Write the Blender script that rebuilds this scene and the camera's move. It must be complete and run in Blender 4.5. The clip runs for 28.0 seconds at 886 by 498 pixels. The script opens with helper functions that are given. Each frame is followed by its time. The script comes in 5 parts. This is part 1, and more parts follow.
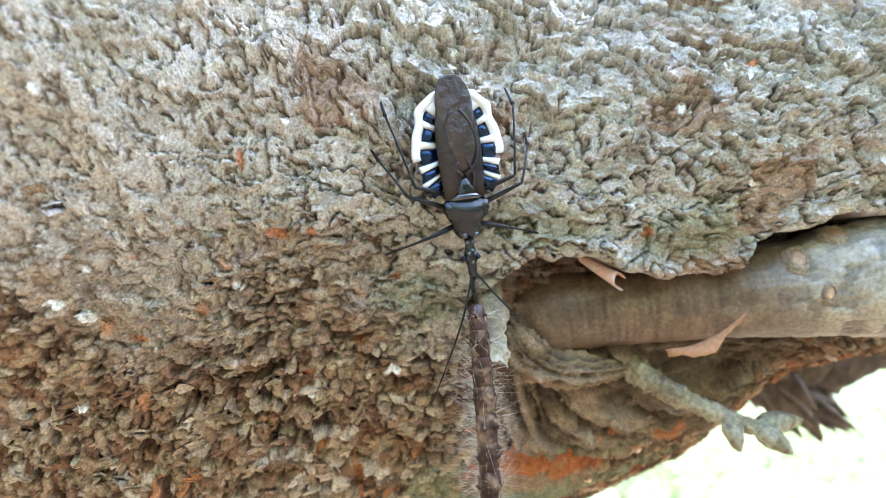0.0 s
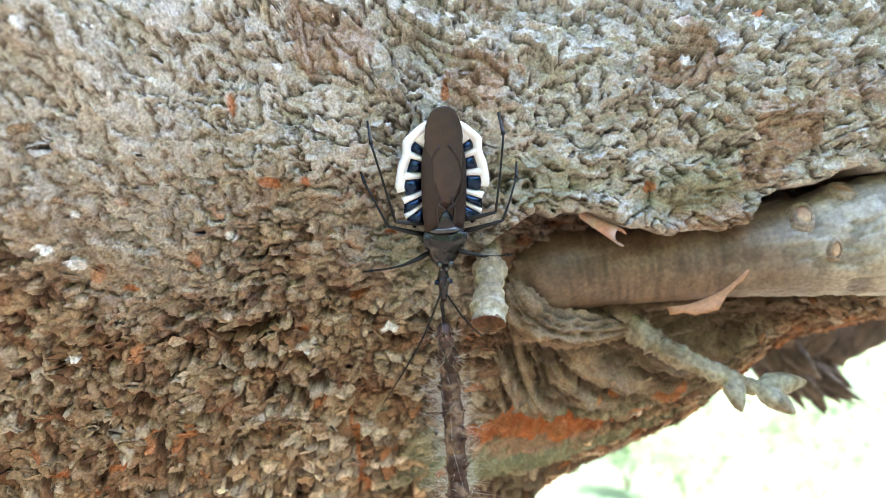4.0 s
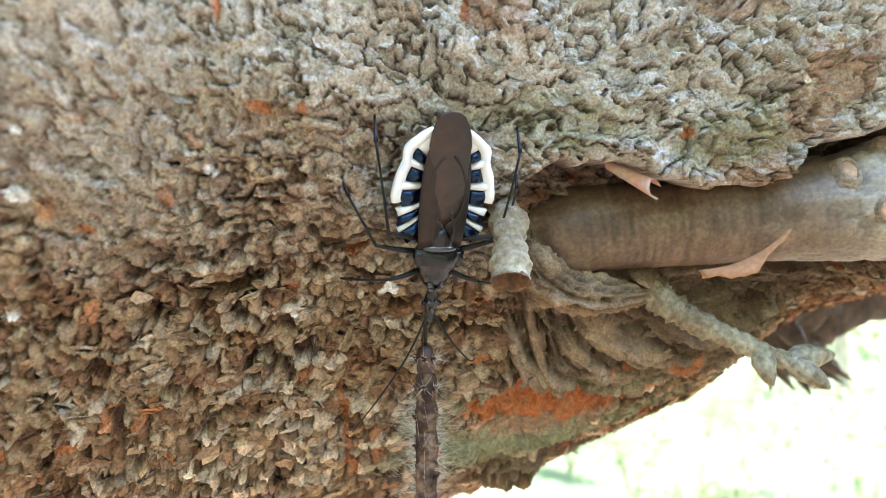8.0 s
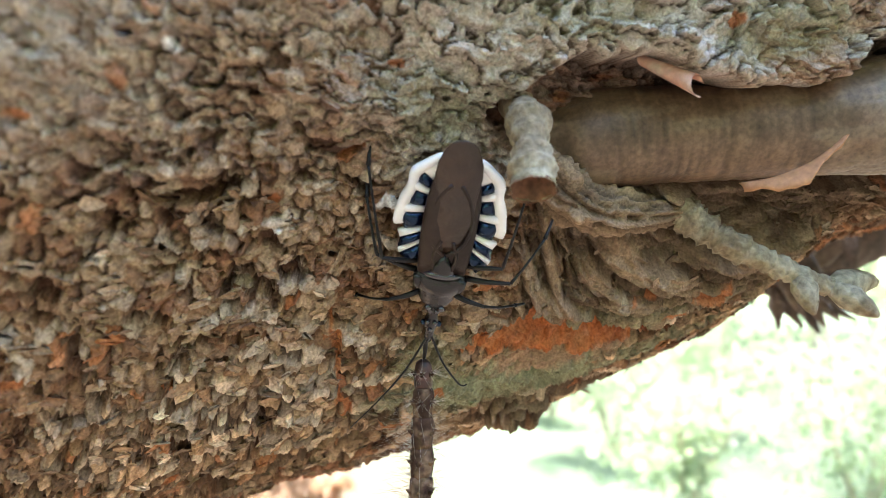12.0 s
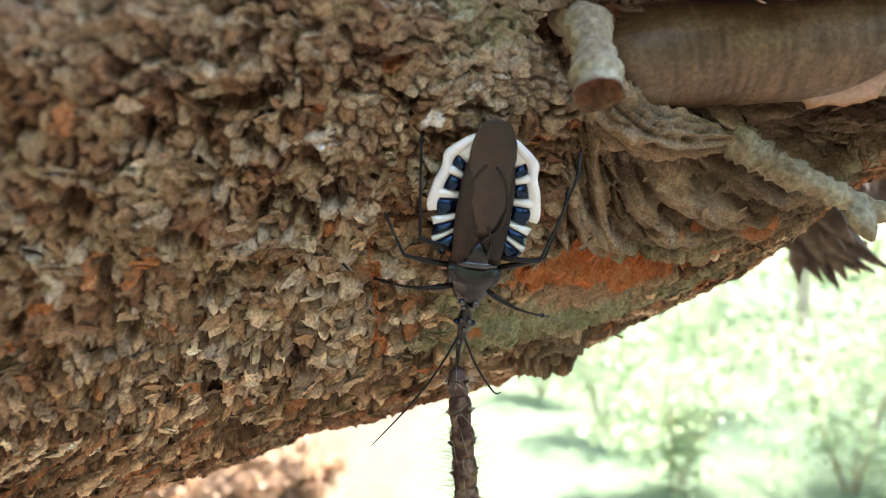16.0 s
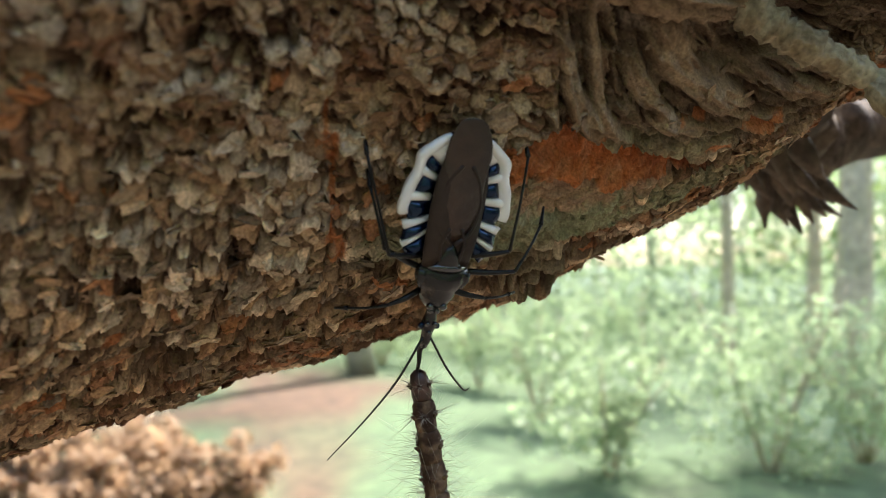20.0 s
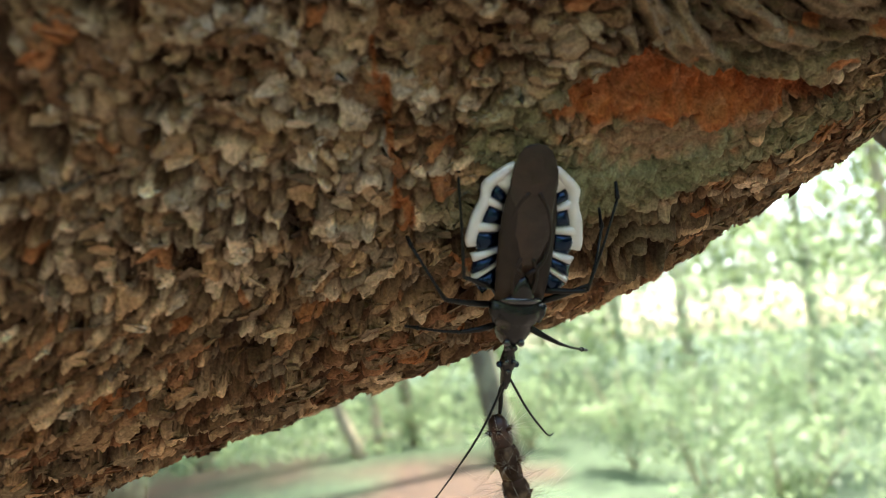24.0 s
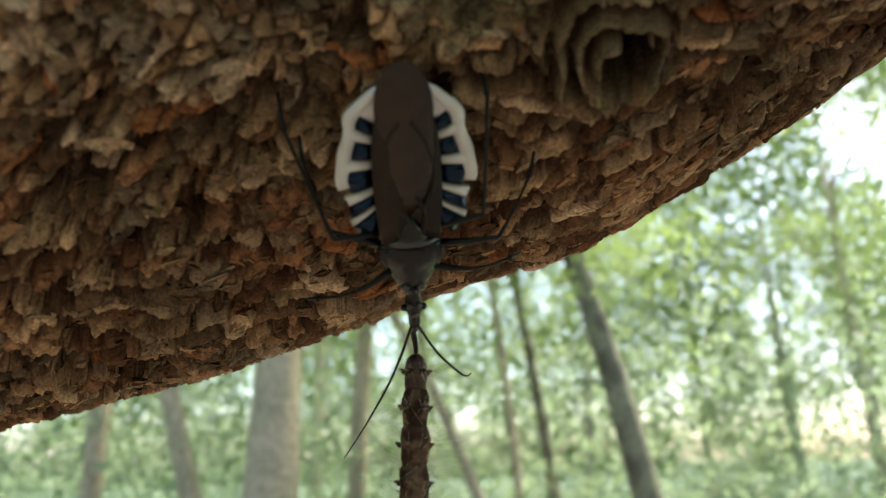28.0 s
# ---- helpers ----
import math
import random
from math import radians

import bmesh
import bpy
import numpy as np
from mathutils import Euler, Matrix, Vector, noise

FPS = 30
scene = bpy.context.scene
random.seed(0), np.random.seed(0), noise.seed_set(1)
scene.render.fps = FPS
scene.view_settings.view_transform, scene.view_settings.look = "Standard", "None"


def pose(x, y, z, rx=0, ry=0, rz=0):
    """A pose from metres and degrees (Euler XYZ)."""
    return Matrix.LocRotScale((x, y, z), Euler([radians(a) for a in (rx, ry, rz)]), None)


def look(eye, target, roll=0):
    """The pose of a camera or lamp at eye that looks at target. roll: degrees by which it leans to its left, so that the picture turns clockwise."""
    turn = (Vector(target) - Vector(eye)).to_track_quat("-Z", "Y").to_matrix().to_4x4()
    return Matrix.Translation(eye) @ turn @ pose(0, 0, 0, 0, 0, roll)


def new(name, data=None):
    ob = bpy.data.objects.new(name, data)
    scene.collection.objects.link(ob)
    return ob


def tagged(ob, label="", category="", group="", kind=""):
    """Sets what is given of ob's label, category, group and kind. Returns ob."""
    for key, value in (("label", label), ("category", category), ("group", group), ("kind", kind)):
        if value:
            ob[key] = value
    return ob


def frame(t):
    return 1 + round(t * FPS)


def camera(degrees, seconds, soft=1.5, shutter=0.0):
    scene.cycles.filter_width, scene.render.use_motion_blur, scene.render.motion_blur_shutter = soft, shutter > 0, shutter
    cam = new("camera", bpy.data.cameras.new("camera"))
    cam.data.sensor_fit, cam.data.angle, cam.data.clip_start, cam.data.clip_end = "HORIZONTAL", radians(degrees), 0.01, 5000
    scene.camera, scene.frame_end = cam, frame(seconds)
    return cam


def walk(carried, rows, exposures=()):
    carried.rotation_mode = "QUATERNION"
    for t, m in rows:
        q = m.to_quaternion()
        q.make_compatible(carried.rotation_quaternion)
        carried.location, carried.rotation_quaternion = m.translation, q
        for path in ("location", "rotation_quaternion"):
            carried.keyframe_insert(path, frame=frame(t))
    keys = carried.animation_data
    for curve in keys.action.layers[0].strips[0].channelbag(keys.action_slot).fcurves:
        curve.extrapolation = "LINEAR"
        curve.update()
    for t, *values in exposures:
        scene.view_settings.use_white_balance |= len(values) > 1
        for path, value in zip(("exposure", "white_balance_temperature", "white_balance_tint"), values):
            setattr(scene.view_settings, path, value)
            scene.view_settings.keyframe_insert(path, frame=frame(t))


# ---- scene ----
# Camera: close to the bark of a limb, 1.4 m above the forest floor. Rows in centimetres and degrees.
cam = camera(65.3, 28.0, soft=0.9)
cam.data.dof.use_dof, cam.data.dof.focus_distance, cam.data.dof.aperture_fstop = True, 0.066, 34.0
EYE, TILT = 1.4, 10.0
ROWS = [
    (0.0, -0.000, 0.000, -0.000, 0.00, 0.00, -0.00),
    (0.5, 0.049, 0.036, -0.031, 0.14, -0.18, 0.13),
    (1.0, 0.053, 0.055, -0.090, 0.14, -0.57, 0.35),
    (1.5, 0.099, 0.035, -0.127, 0.32, -0.56, 0.38),
    (2.0, 0.137, 0.057, -0.187, 0.66, -0.48, 0.24),
    (2.5, 0.132, 0.080, -0.231, 0.61, -0.66, 0.16),
    (3.0, 0.138, 0.093, -0.222, 0.64, -1.06, 0.13),
    (3.5, 0.129, 0.088, -0.237, 0.57, -1.41, 0.02),
    (5.5, -0.031, 0.578, -0.728, 0.63, -0.31, -0.72),
    (6.0, -0.010, 0.741, -0.749, 0.80, -0.35, -1.10),
    (6.5, -0.125, 0.843, -0.662, -0.02, -1.14, -0.93),
    (7.0, -0.250, 0.970, -0.557, -1.14, -2.07, -0.57),
    (7.5, -0.429, 1.060, -0.679, -2.91, -1.93, -0.93),
    (8.0, -0.495, 1.124, -0.704, -3.61, -2.46, -1.29),
    (8.5, -0.460, 1.194, -0.737, -3.69, -3.08, -1.46),
    (9.0, -0.431, 1.349, -0.796, -4.08, -3.74, -1.76),
    (9.5, -0.476, 1.544, -0.690, -4.78, -5.64, -1.58),
    (10.0, -0.525, 1.741, -0.805, -5.41, -5.44, -1.65),
    (10.5, -0.491, 1.842, -0.808, -5.20, -6.34, -1.61),
    (11.0, -0.516, 1.936, -0.869, -5.20, -6.53, -1.72),
    (11.5, -0.576, 2.000, -1.038, -5.22, -6.16, -1.48),
    (12.0, -0.636, 2.031, -1.112, -5.02, -6.58, -1.40),
    (12.5, -0.740, 2.124, -1.187, -5.27, -6.91, -1.41),
    (14.5, -0.860, 2.268, -1.578, -3.60, -7.20, -0.96),
    (15.0, -0.880, 2.326, -1.723, -3.28, -6.46, -0.96),
    (15.5, -1.052, 2.405, -1.814, -5.19, -6.64, -0.52),
    (16.0, -1.100, 2.338, -1.672, -6.00, -7.93, -0.97),
    (16.5, -1.203, 2.362, -1.596, -7.80, -8.69, -1.15),
    (17.0, -1.213, 2.531, -1.846, -8.86, -7.13, -1.58),
    (17.5, -1.306, 2.685, -2.011, -10.68, -7.46, -1.79),
    (18.0, -1.361, 2.740, -2.076, -11.58, -8.01, -1.68),
    (18.5, -1.484, 2.962, -2.290, -12.93, -7.80, -1.39),
    (19.0, -1.387, 3.016, -2.315, -12.26, -8.78, -1.63),
    (19.5, -1.350, 3.118, -2.563, -11.94, -8.04, -1.70),
    (20.0, -1.244, 3.282, -2.743, -11.12, -8.37, -1.60),
    (20.5, -1.294, 3.512, -2.947, -11.16, -8.11, -0.92),
    (21.0, -1.243, 3.584, -3.098, -9.97, -8.01, -0.31),
    (21.5, -1.239, 3.488, -3.183, -8.88, -8.05, -0.30),
    (22.0, -1.251, 3.397, -3.210, -7.92, -8.10, -0.51),
    (22.5, -1.332, 3.442, -3.261, -7.22, -7.67, -0.41),
    (24.5, -0.325, 4.041, -4.071, 3.86, 0.23, 5.23),
    (25.0, 0.196, 4.305, -4.375, 8.06, 0.77, 5.29),
    (25.5, 0.591, 4.051, -4.569, 8.82, 1.48, 5.98),
    (26.0, 0.801, 4.242, -4.758, 9.97, 2.66, 5.42),
    (26.5, 0.838, 4.449, -4.921, 10.52, 3.21, 4.85),
    (27.0, 0.724, 4.786, -5.132, 10.92, 3.88, 4.56),
    (27.5, 0.813, 5.164, -5.391, 11.99, 6.66, 3.67),
    (28.0, 0.793, 5.649, -5.868, 11.82, 7.58, 3.16),
]
EXPOSURES = [(0.0, 4.64, 5950, 13), (8.0, 4.62, 6100, 14), (12.0, 4.3, 6200, 16), (17.0, 3.88, 6350, 14), (20.0, 3.06, 6450, 11), (22.5, 2.78, 6450, 9), (25.0, 3.33, 6600, 7), (26.5, 3.0, 6650, 7), (28.0, 2.62, 6700, 7)]
walk(cam, [(t, pose(0, 0, EYE, TILT) @ pose(x / 100, y / 100, z / 100, 90 + pitch, roll, yaw)) for t, x, y, z, yaw, pitch, roll in ROWS], EXPOSURES)

# World: hazy summer sky, the sun high beyond the trees, so that the limb's near side lies in shade.
SUN_ELEVATION, SUN_AZIMUTH = radians(56), radians(45)
world = bpy.data.worlds.new("sky")
scene.world = world
world.use_nodes = True
wn = world.node_tree.nodes
sky = wn.new("ShaderNodeTexSky")
sky.sky_type, sky.sun_disc, sky.sun_elevation, sky.sun_rotation = "NISHITA", False, SUN_ELEVATION, SUN_AZIMUTH
sky.dust_density, sky.air_density = 2.6, 1.0
world.node_tree.links.new(sky.outputs[0], wn["Background"].inputs[0])
wn["Background"].inputs[1].default_value = 0.105
sun = new("sun", bpy.data.lights.new("sun", "SUN"))
sun.data.energy, sun.data.angle, sun.data.color = 2.2, radians(5), (1.0, 0.96, 0.9)
sun.matrix_basis = look(Vector((math.sin(SUN_AZIMUTH) * math.cos(SUN_ELEVATION), math.cos(SUN_AZIMUTH) * math.cos(SUN_ELEVATION), math.sin(SUN_ELEVATION))) * 30, (0, 0, 0))


# ---- materials ----
def material(name, colour, rough=0.8, spread=0.25, scale=200.0, bump=0.3, depth=0.0004, attribute=False, coat=0.0, spec=0.5, translucent=0.0, random_tint=0.0, second=None, second_scale=30.0):
    """Base colour with grain at two scales, fine relief, and an optional second colour in patches."""
    m = bpy.data.materials.new(name)
    m.use_nodes = True
    nodes, links = m.node_tree.nodes, m.node_tree.links
    b = nodes["Principled BSDF"]
    b.inputs["Roughness"].default_value = rough
    b.inputs["Specular IOR Level"].default_value = spec
    b.inputs["Coat Weight"].default_value = coat
    b.inputs["Coat Roughness"].default_value = 0.12
    co = nodes.new("ShaderNodeTexCoord")
    n1 = nodes.new("ShaderNodeTexNoise")
    n1.inputs["Scale"].default_value, n1.inputs["Detail"].default_value = scale, 6.0
    n2 = nodes.new("ShaderNodeTexNoise")
    n2.inputs["Scale"].default_value, n2.inputs["Detail"].default_value = second_scale, 4.0
    for n in (n1, n2):
        links.new(co.outputs["Object"], n.inputs["Vector"])
    if attribute:
        at = nodes.new("ShaderNodeAttribute")
        at.attribute_name = "tone"
        base = at.outputs["Color"]
    else:
        rgb = nodes.new("ShaderNodeRGB")
        rgb.outputs[0].default_value = (*colour, 1)
        base = rgb.outputs[0]
    if second:
        mix = nodes.new("ShaderNodeMix")
        mix.data_type = "RGBA"
        ramp = nodes.new("ShaderNodeMapRange")
        ramp.inputs[1].default_value, ramp.inputs[2].default_value = 0.45, 0.62
        links.new(n2.outputs[0], ramp.inputs[0])
        links.new(ramp.outputs[0], mix.inputs[0])
        links.new(base, mix.inputs[6])
        mix.inputs[7].default_value = (*second, 1)
        base = mix.outputs[2]
    val = nodes.new("ShaderNodeMapRange")
    val.inputs[1].default_value, val.inputs[2].default_value = 0.25, 0.75
    val.inputs[3].default_value, val.inputs[4].default_value = 1 - spread, 1 + spread
    links.new(n1.outputs[0], val.inputs[0])
    hsv = nodes.new("ShaderNodeHueSaturation")
    links.new(base, hsv.inputs["Color"])
    if random_tint:
        info = nodes.new("ShaderNodeObjectInfo")
        tint = nodes.new("ShaderNodeMapRange")
        tint.inputs[3].default_value, tint.inputs[4].default_value = 1 - random_tint, 1 + random_tint
        links.new(info.outputs["Random"], tint.inputs[0])
        both = nodes.new("ShaderNodeMath")
        both.operation = "MULTIPLY"
        links.new(val.outputs[0], both.inputs[0])
        links.new(tint.outputs[0], both.inputs[1])
        links.new(both.outputs[0], hsv.inputs["Value"])
    else:
        links.new(val.outputs[0], hsv.inputs["Value"])
    links.new(hsv.outputs[0], b.inputs["Base Color"])
    if bump:
        bp = nodes.new("ShaderNodeBump")
        bp.inputs["Strength"].default_value, bp.inputs["Distance"].default_value = bump, depth
        links.new(n1.outputs[0], bp.inputs["Height"])
        links.new(bp.outputs[0], b.inputs["Normal"])
    if translucent:
        tr = nodes.new("ShaderNodeBsdfTranslucent")
        links.new(hsv.outputs[0], tr.inputs["Color"])
        ms = nodes.new("ShaderNodeMixShader")
        ms.inputs[0].default_value = translucent
        links.new(b.outputs[0], ms.inputs[1])
        links.new(tr.outputs[0], ms.inputs[2])
        links.new(ms.outputs[0], nodes["Material Output"].inputs[0])
    return m


BARK = material("bark", (0.2, 0.15, 0.1), 0.85, 0.42, 3600.0, 1.0, 0.00018, attribute=True, spec=0.15)


SMOOTH_BARK = material("smooth_bark", (0.26, 0.185, 0.11), 0.42, 0.35, 2200.0, 0.5, 0.00012, spec=0.35, attribute=True)
GREY_TWIG = material("grey_twig", (0.36, 0.315, 0.215), 0.88, 0.5, 1500.0, 1.0, 0.0004, spec=0.2, second=(0.23, 0.18, 0.11), second_scale=330.0)
SCAR_RIM = material("scar_rim", (0.3, 0.23, 0.155), 0.8, 0.5, 2600.0, 0.9, 0.0002, second=(0.2, 0.15, 0.1), second_scale=400.0)
CUT_WOOD = material("cut_wood", (0.5, 0.33, 0.2), 0.8, 0.35, 2000.0, 0.5, 0.0001, second=(0.3, 0.13, 0.07), second_scale=500.0)
HOLLOW_WOOD = material("hollow_wood", (0.2, 0.1, 0.05), 0.85, 0.5, 1500.0, 0.8, 0.0003, second=(0.09, 0.045, 0.025), second_scale=500.0)
DRY_FLAKE = material("dry_flake", (0.4, 0.19, 0.08), 0.7, 0.25, 1800.0, 0.4, 0.0001)
PINK_FLAKE = material("pink_flake", (0.6, 0.32, 0.22), 0.7, 0.2, 1800.0, 0.3, 0.0001, second=(0.5, 0.36, 0.28), second_scale=300.0)
FLAKE = material("bark_flake", (0.3, 0.21, 0.14), 0.88, 0.6, 3200.0, 1.0, 0.0002, spec=0.25, random_tint=0.35, second=(0.19, 0.11, 0.065), second_scale=500.0)
FLAKE_GREY = material("grey_scale", (0.38, 0.345, 0.285), 0.9, 0.6, 3200.0, 1.0, 0.0002, spec=0.2, random_tint=0.25, second=(0.25, 0.2, 0.14), second_scale=700.0)
ORANGE_FLAKE = material("orange_flake", (0.34, 0.13, 0.055), 0.85, 0.4, 2600.0, 0.5, 0.0001, spec=0.25, random_tint=0.3)
DEAD_LEAF = material("dead_leaf", (0.12, 0.088, 0.06), 0.85, 0.5, 700.0, 0.8, 0.0004, second=(0.055, 0.04, 0.027), second_scale=150.0)
SHELL = material("black_shell", (0.005, 0.0048, 0.005), 0.16, 0.4, 600.0, 0.9, 0.0005, spec=0.55)
GLOSSY_SHELL = material("glossy_shell", (0.006, 0.008, 0.014), 0.12, 0.3, 900.0, 0.6, 0.0002, spec=0.9, coat=0.6)
WING = material("brown_wing", (0.023, 0.016, 0.0125), 0.42, 0.4, 450.0, 0.9, 0.0004, spec=0.25, second=(0.033, 0.021, 0.015), second_scale=180.0)
WING_TIP = material("wing_membrane", (0.034, 0.023, 0.017), 0.3, 0.35, 420.0, 1.0, 0.0006, spec=0.4, second=(0.05, 0.028, 0.018), second_scale=160.0)
WHITE_RIM = material("white_rim", (0.85, 0.85, 0.84), 0.4, 0.08, 900.0, 0.2, 0.00006)
# black shell; the sky's blue reflection is put into base colour and specular tint
BLUE_BLACK = material("blue_black", (0.002, 0.004, 0.014), 0.08, 0.2, 400.0, 0.7, 0.0005, spec=0.7)
BLUE_BLACK.node_tree.nodes["Principled BSDF"].inputs["Specular Tint"].default_value = (0.35, 0.6, 1.0, 1)
LEG = material("leg", (0.007, 0.007, 0.007), 0.35, 0.3, 2000.0, 0.5, 0.00008, spec=0.3)
CATERPILLAR = material("caterpillar_skin", (0.055, 0.029, 0.018), 0.85, 0.6, 1500.0, 0.9, 0.0002, spec=0.15, second=(0.2, 0.125, 0.075), second_scale=620.0)
CATERPILLAR_HEAD = material("caterpillar_head", (0.09, 0.035, 0.022), 0.45, 0.5, 900.0, 0.4, 0.0001, second=(0.02, 0.012, 0.01), second_scale=700.0)
HAIR = material("hair", (0.62, 0.56, 0.46), 0.5, 0.15, 900.0, 0.0)
GROUND = material("ground", (0.3, 0.2, 0.13), 0.95, 0.45, 6.0, 0.5, 0.02, attribute=True)
TRUNK = material("far_trunk", (0.42, 0.335, 0.22), 0.9, 0.4, 14.0, 0.6, 0.01, second=(0.33, 0.28, 0.17), second_scale=2.5)
MOSSY_TRUNK = material("mossy_trunk", (0.19, 0.18, 0.11), 0.9, 0.4, 14.0, 0.6, 0.01, second=(0.1, 0.085, 0.055), second_scale=2.5)
LEAVES = material("leaves", (0.23, 0.31, 0.095), 0.5, 0.4, 3.0, 0.0, translucent=0.62, second=(0.27, 0.35, 0.12), second_scale=0.9)
BUSH = material("bush_leaves", (0.29, 0.37, 0.2), 0.5, 0.4, 4.0, 0.0, translucent=0.6, second=(0.34, 0.42, 0.24), second_scale=1.3)
DRY_LEAVES = material("dry_leaves", (0.38, 0.245, 0.14), 0.7, 0.4, 4.0, 0.0, translucent=0.55, second=(0.44, 0.3, 0.18), second_scale=1.5)


# ---- mesh helpers ----
def cm(x, y, z):
    """Centimetres from the first eye, z up, to metres."""
    return Vector((x / 100, y / 100, EYE + z / 100))


def link(name, me, mat, parent=None, label="", smooth=True):
    me.materials.append(mat)
    if smooth:
        me.shade_smooth()
    ob = new(name, me)
    if parent is not None:
        ob.parent = parent
    if label:
        ob["label"] = label
    return ob


def part(name, bm, mat, parent=None, label="", smooth=True):
    me = bpy.data.meshes.new(name)
    bm.to_mesh(me)
    bm.free()
    return link(name, me, mat, parent, label, smooth)


def grid_faces(nu, nv, close=False):
    i = np.arange(nu * nv).reshape(nu, nv)
    if close:
        i = np.concatenate([i, i[:, :1]], 1)
    return np.stack([i[:-1, :-1], i[1:, :-1], i[1:, 1:], i[:-1, 1:]], -1).reshape(-1, 4)


def mesh_from(name, verts, faces, tone=None):
    me = bpy.data.meshes.new(name)
    verts, faces = np.asarray(verts, np.float32), np.asarray(faces, np.int32)
    n = faces.shape[1]
    me.vertices.add(len(verts))
    me.vertices.foreach_set("co", verts.ravel())
    me.loops.add(faces.size)
    me.loops.foreach_set("vertex_index", faces.ravel())
    me.polygons.add(len(faces))
    me.polygons.foreach_set("loop_start", np.arange(0, faces.size, n, dtype=np.int32))
    me.update(calc_edges=True)
    if tone is not None:
        at = me.color_attributes.new("tone", "FLOAT_COLOR", "POINT")
        at.data.foreach_set("color", np.concatenate([tone, np.ones((len(tone), 1))], 1).astype(np.float32).ravel())
    return me


def tube_verts(points, radii, sides=10, wobble=0.0, seed=0):
    """Rings round a line of points."""
    rng = np.random.default_rng(seed)
    pts = [Vector(p) for p in points]
    out = []
    side = None
    for i, p in enumerate(pts):
        way = (pts[min(i + 1, len(pts) - 1)] - pts[max(i - 1, 0)]).normalized()
        side = way.orthogonal().normalized() if side is None else (side - way * side.dot(way)).normalized()
        up = way.cross(side)
        for k in range(sides):
            a = 2 * math.pi * k / sides
            r = radii[i] * (1 + wobble * (rng.random() - 0.5) * 2)
            out.append(p + side * (math.cos(a) * r) + up * (math.sin(a) * r))
    return out


def tube(name, points, radii, mat, parent=None, label="", sides=10, wobble=0.0, seed=0, capped=True):
    verts = tube_verts(points, radii, sides, wobble, seed)
    n = len(points)
    bm = bmesh.new()
    vs = [bm.verts.new(v) for v in verts]
    for i in range(n - 1):
        for k in range(sides):
            a, b = i * sides + k, i * sides + (k + 1) % sides
            bm.faces.new((vs[a], vs[b], vs[b + sides], vs[a + sides]))
    if capped:
        bm.faces.new(list(reversed(vs[:sides])))
        bm.faces.new(vs[-sides:])
    return part(name, bm, mat, parent, label)


def spline(points, n):
    """n points along a smooth line through the given ones."""
    pts = [Vector(p) for p in points]
    pts = [pts[0] * 2 - pts[1]] + pts + [pts[-1] * 2 - pts[-2]]
    out = []
    for i in range(n):
        u = i / (n - 1) * (len(pts) - 3)
        k = min(int(u), len(pts) - 4)
        u -= k
        a, b, c, d = pts[k:k + 4]
        out.append(0.5 * ((2 * b) + (c - a) * u + (2 * a - 5 * b + 4 * c - d) * u * u + (3 * b - a - 3 * c + d) * u ** 3))
    return out


def lerp_list(values, n):
    return list(np.interp(np.linspace(0, 1, n), np.linspace(0, 1, len(values)), values))


# ---- noise on arrays ----
def chance(ix, iy, seed):
    h = ix.astype(np.int64).astype(np.uint32) * np.uint32(374761393) + iy.astype(np.int64).astype(np.uint32) * np.uint32(668265263) + np.uint32((seed * 2147483647) & 0xFFFFFFFF)
    h = (h ^ (h >> np.uint32(13))) * np.uint32(1274126177)
    h = (h ^ (h >> np.uint32(16))) * np.uint32(2246822519)
    return ((h ^ (h >> np.uint32(15))) & np.uint32(0xFFFFFF)) / 16777216.0


def value_noise(x, y, seed=0):
    ix, iy = np.floor(x), np.floor(y)
    u, v = x - ix, y - iy
    u, v = u * u * (3 - 2 * u), v * v * (3 - 2 * v)
    a, b, c, d = (chance(ix + i, iy + j, seed) for i, j in ((0, 0), (1, 0), (0, 1), (1, 1)))
    return (a * (1 - u) + b * u) * (1 - v) + (c * (1 - u) + d * u) * v


def fractal(x, y, seed=0, octaves=4):
    return sum(value_noise(x * 2 ** k + 17 * k, y * 2 ** k, seed + k) * 0.5 ** k for k in range(octaves)) / sum(0.5 ** k for k in range(octaves))


def cells(x, y, seed=0):
    """Distance to the nearest cell point, gap to the next, the cell's own chance, and the way from its point."""
    ix, iy = np.floor(x), np.floor(y)
    best, second = np.full(x.shape, 9.0), np.full(x.shape, 9.0)
    own, dx, dy = np.zeros(x.shape), np.zeros(x.shape), np.zeros(x.shape)
    for i in (-1, 0, 1):
        for j in (-1, 0, 1):
            px, py = ix + i + chance(ix + i, iy + j, seed), iy + j + chance(ix + i, iy + j, seed + 1)
            d = np.hypot(x - px, y - py)
            near = d < best
            second = np.where(near, best, np.minimum(second, d))
            own = np.where(near, chance(ix + i, iy + j, seed + 2), own)
            dx, dy = np.where(near, x - px, dx), np.where(near, y - py, dy)
            best = np.where(near, d, best)
    return best, second - best, own, dx, dy


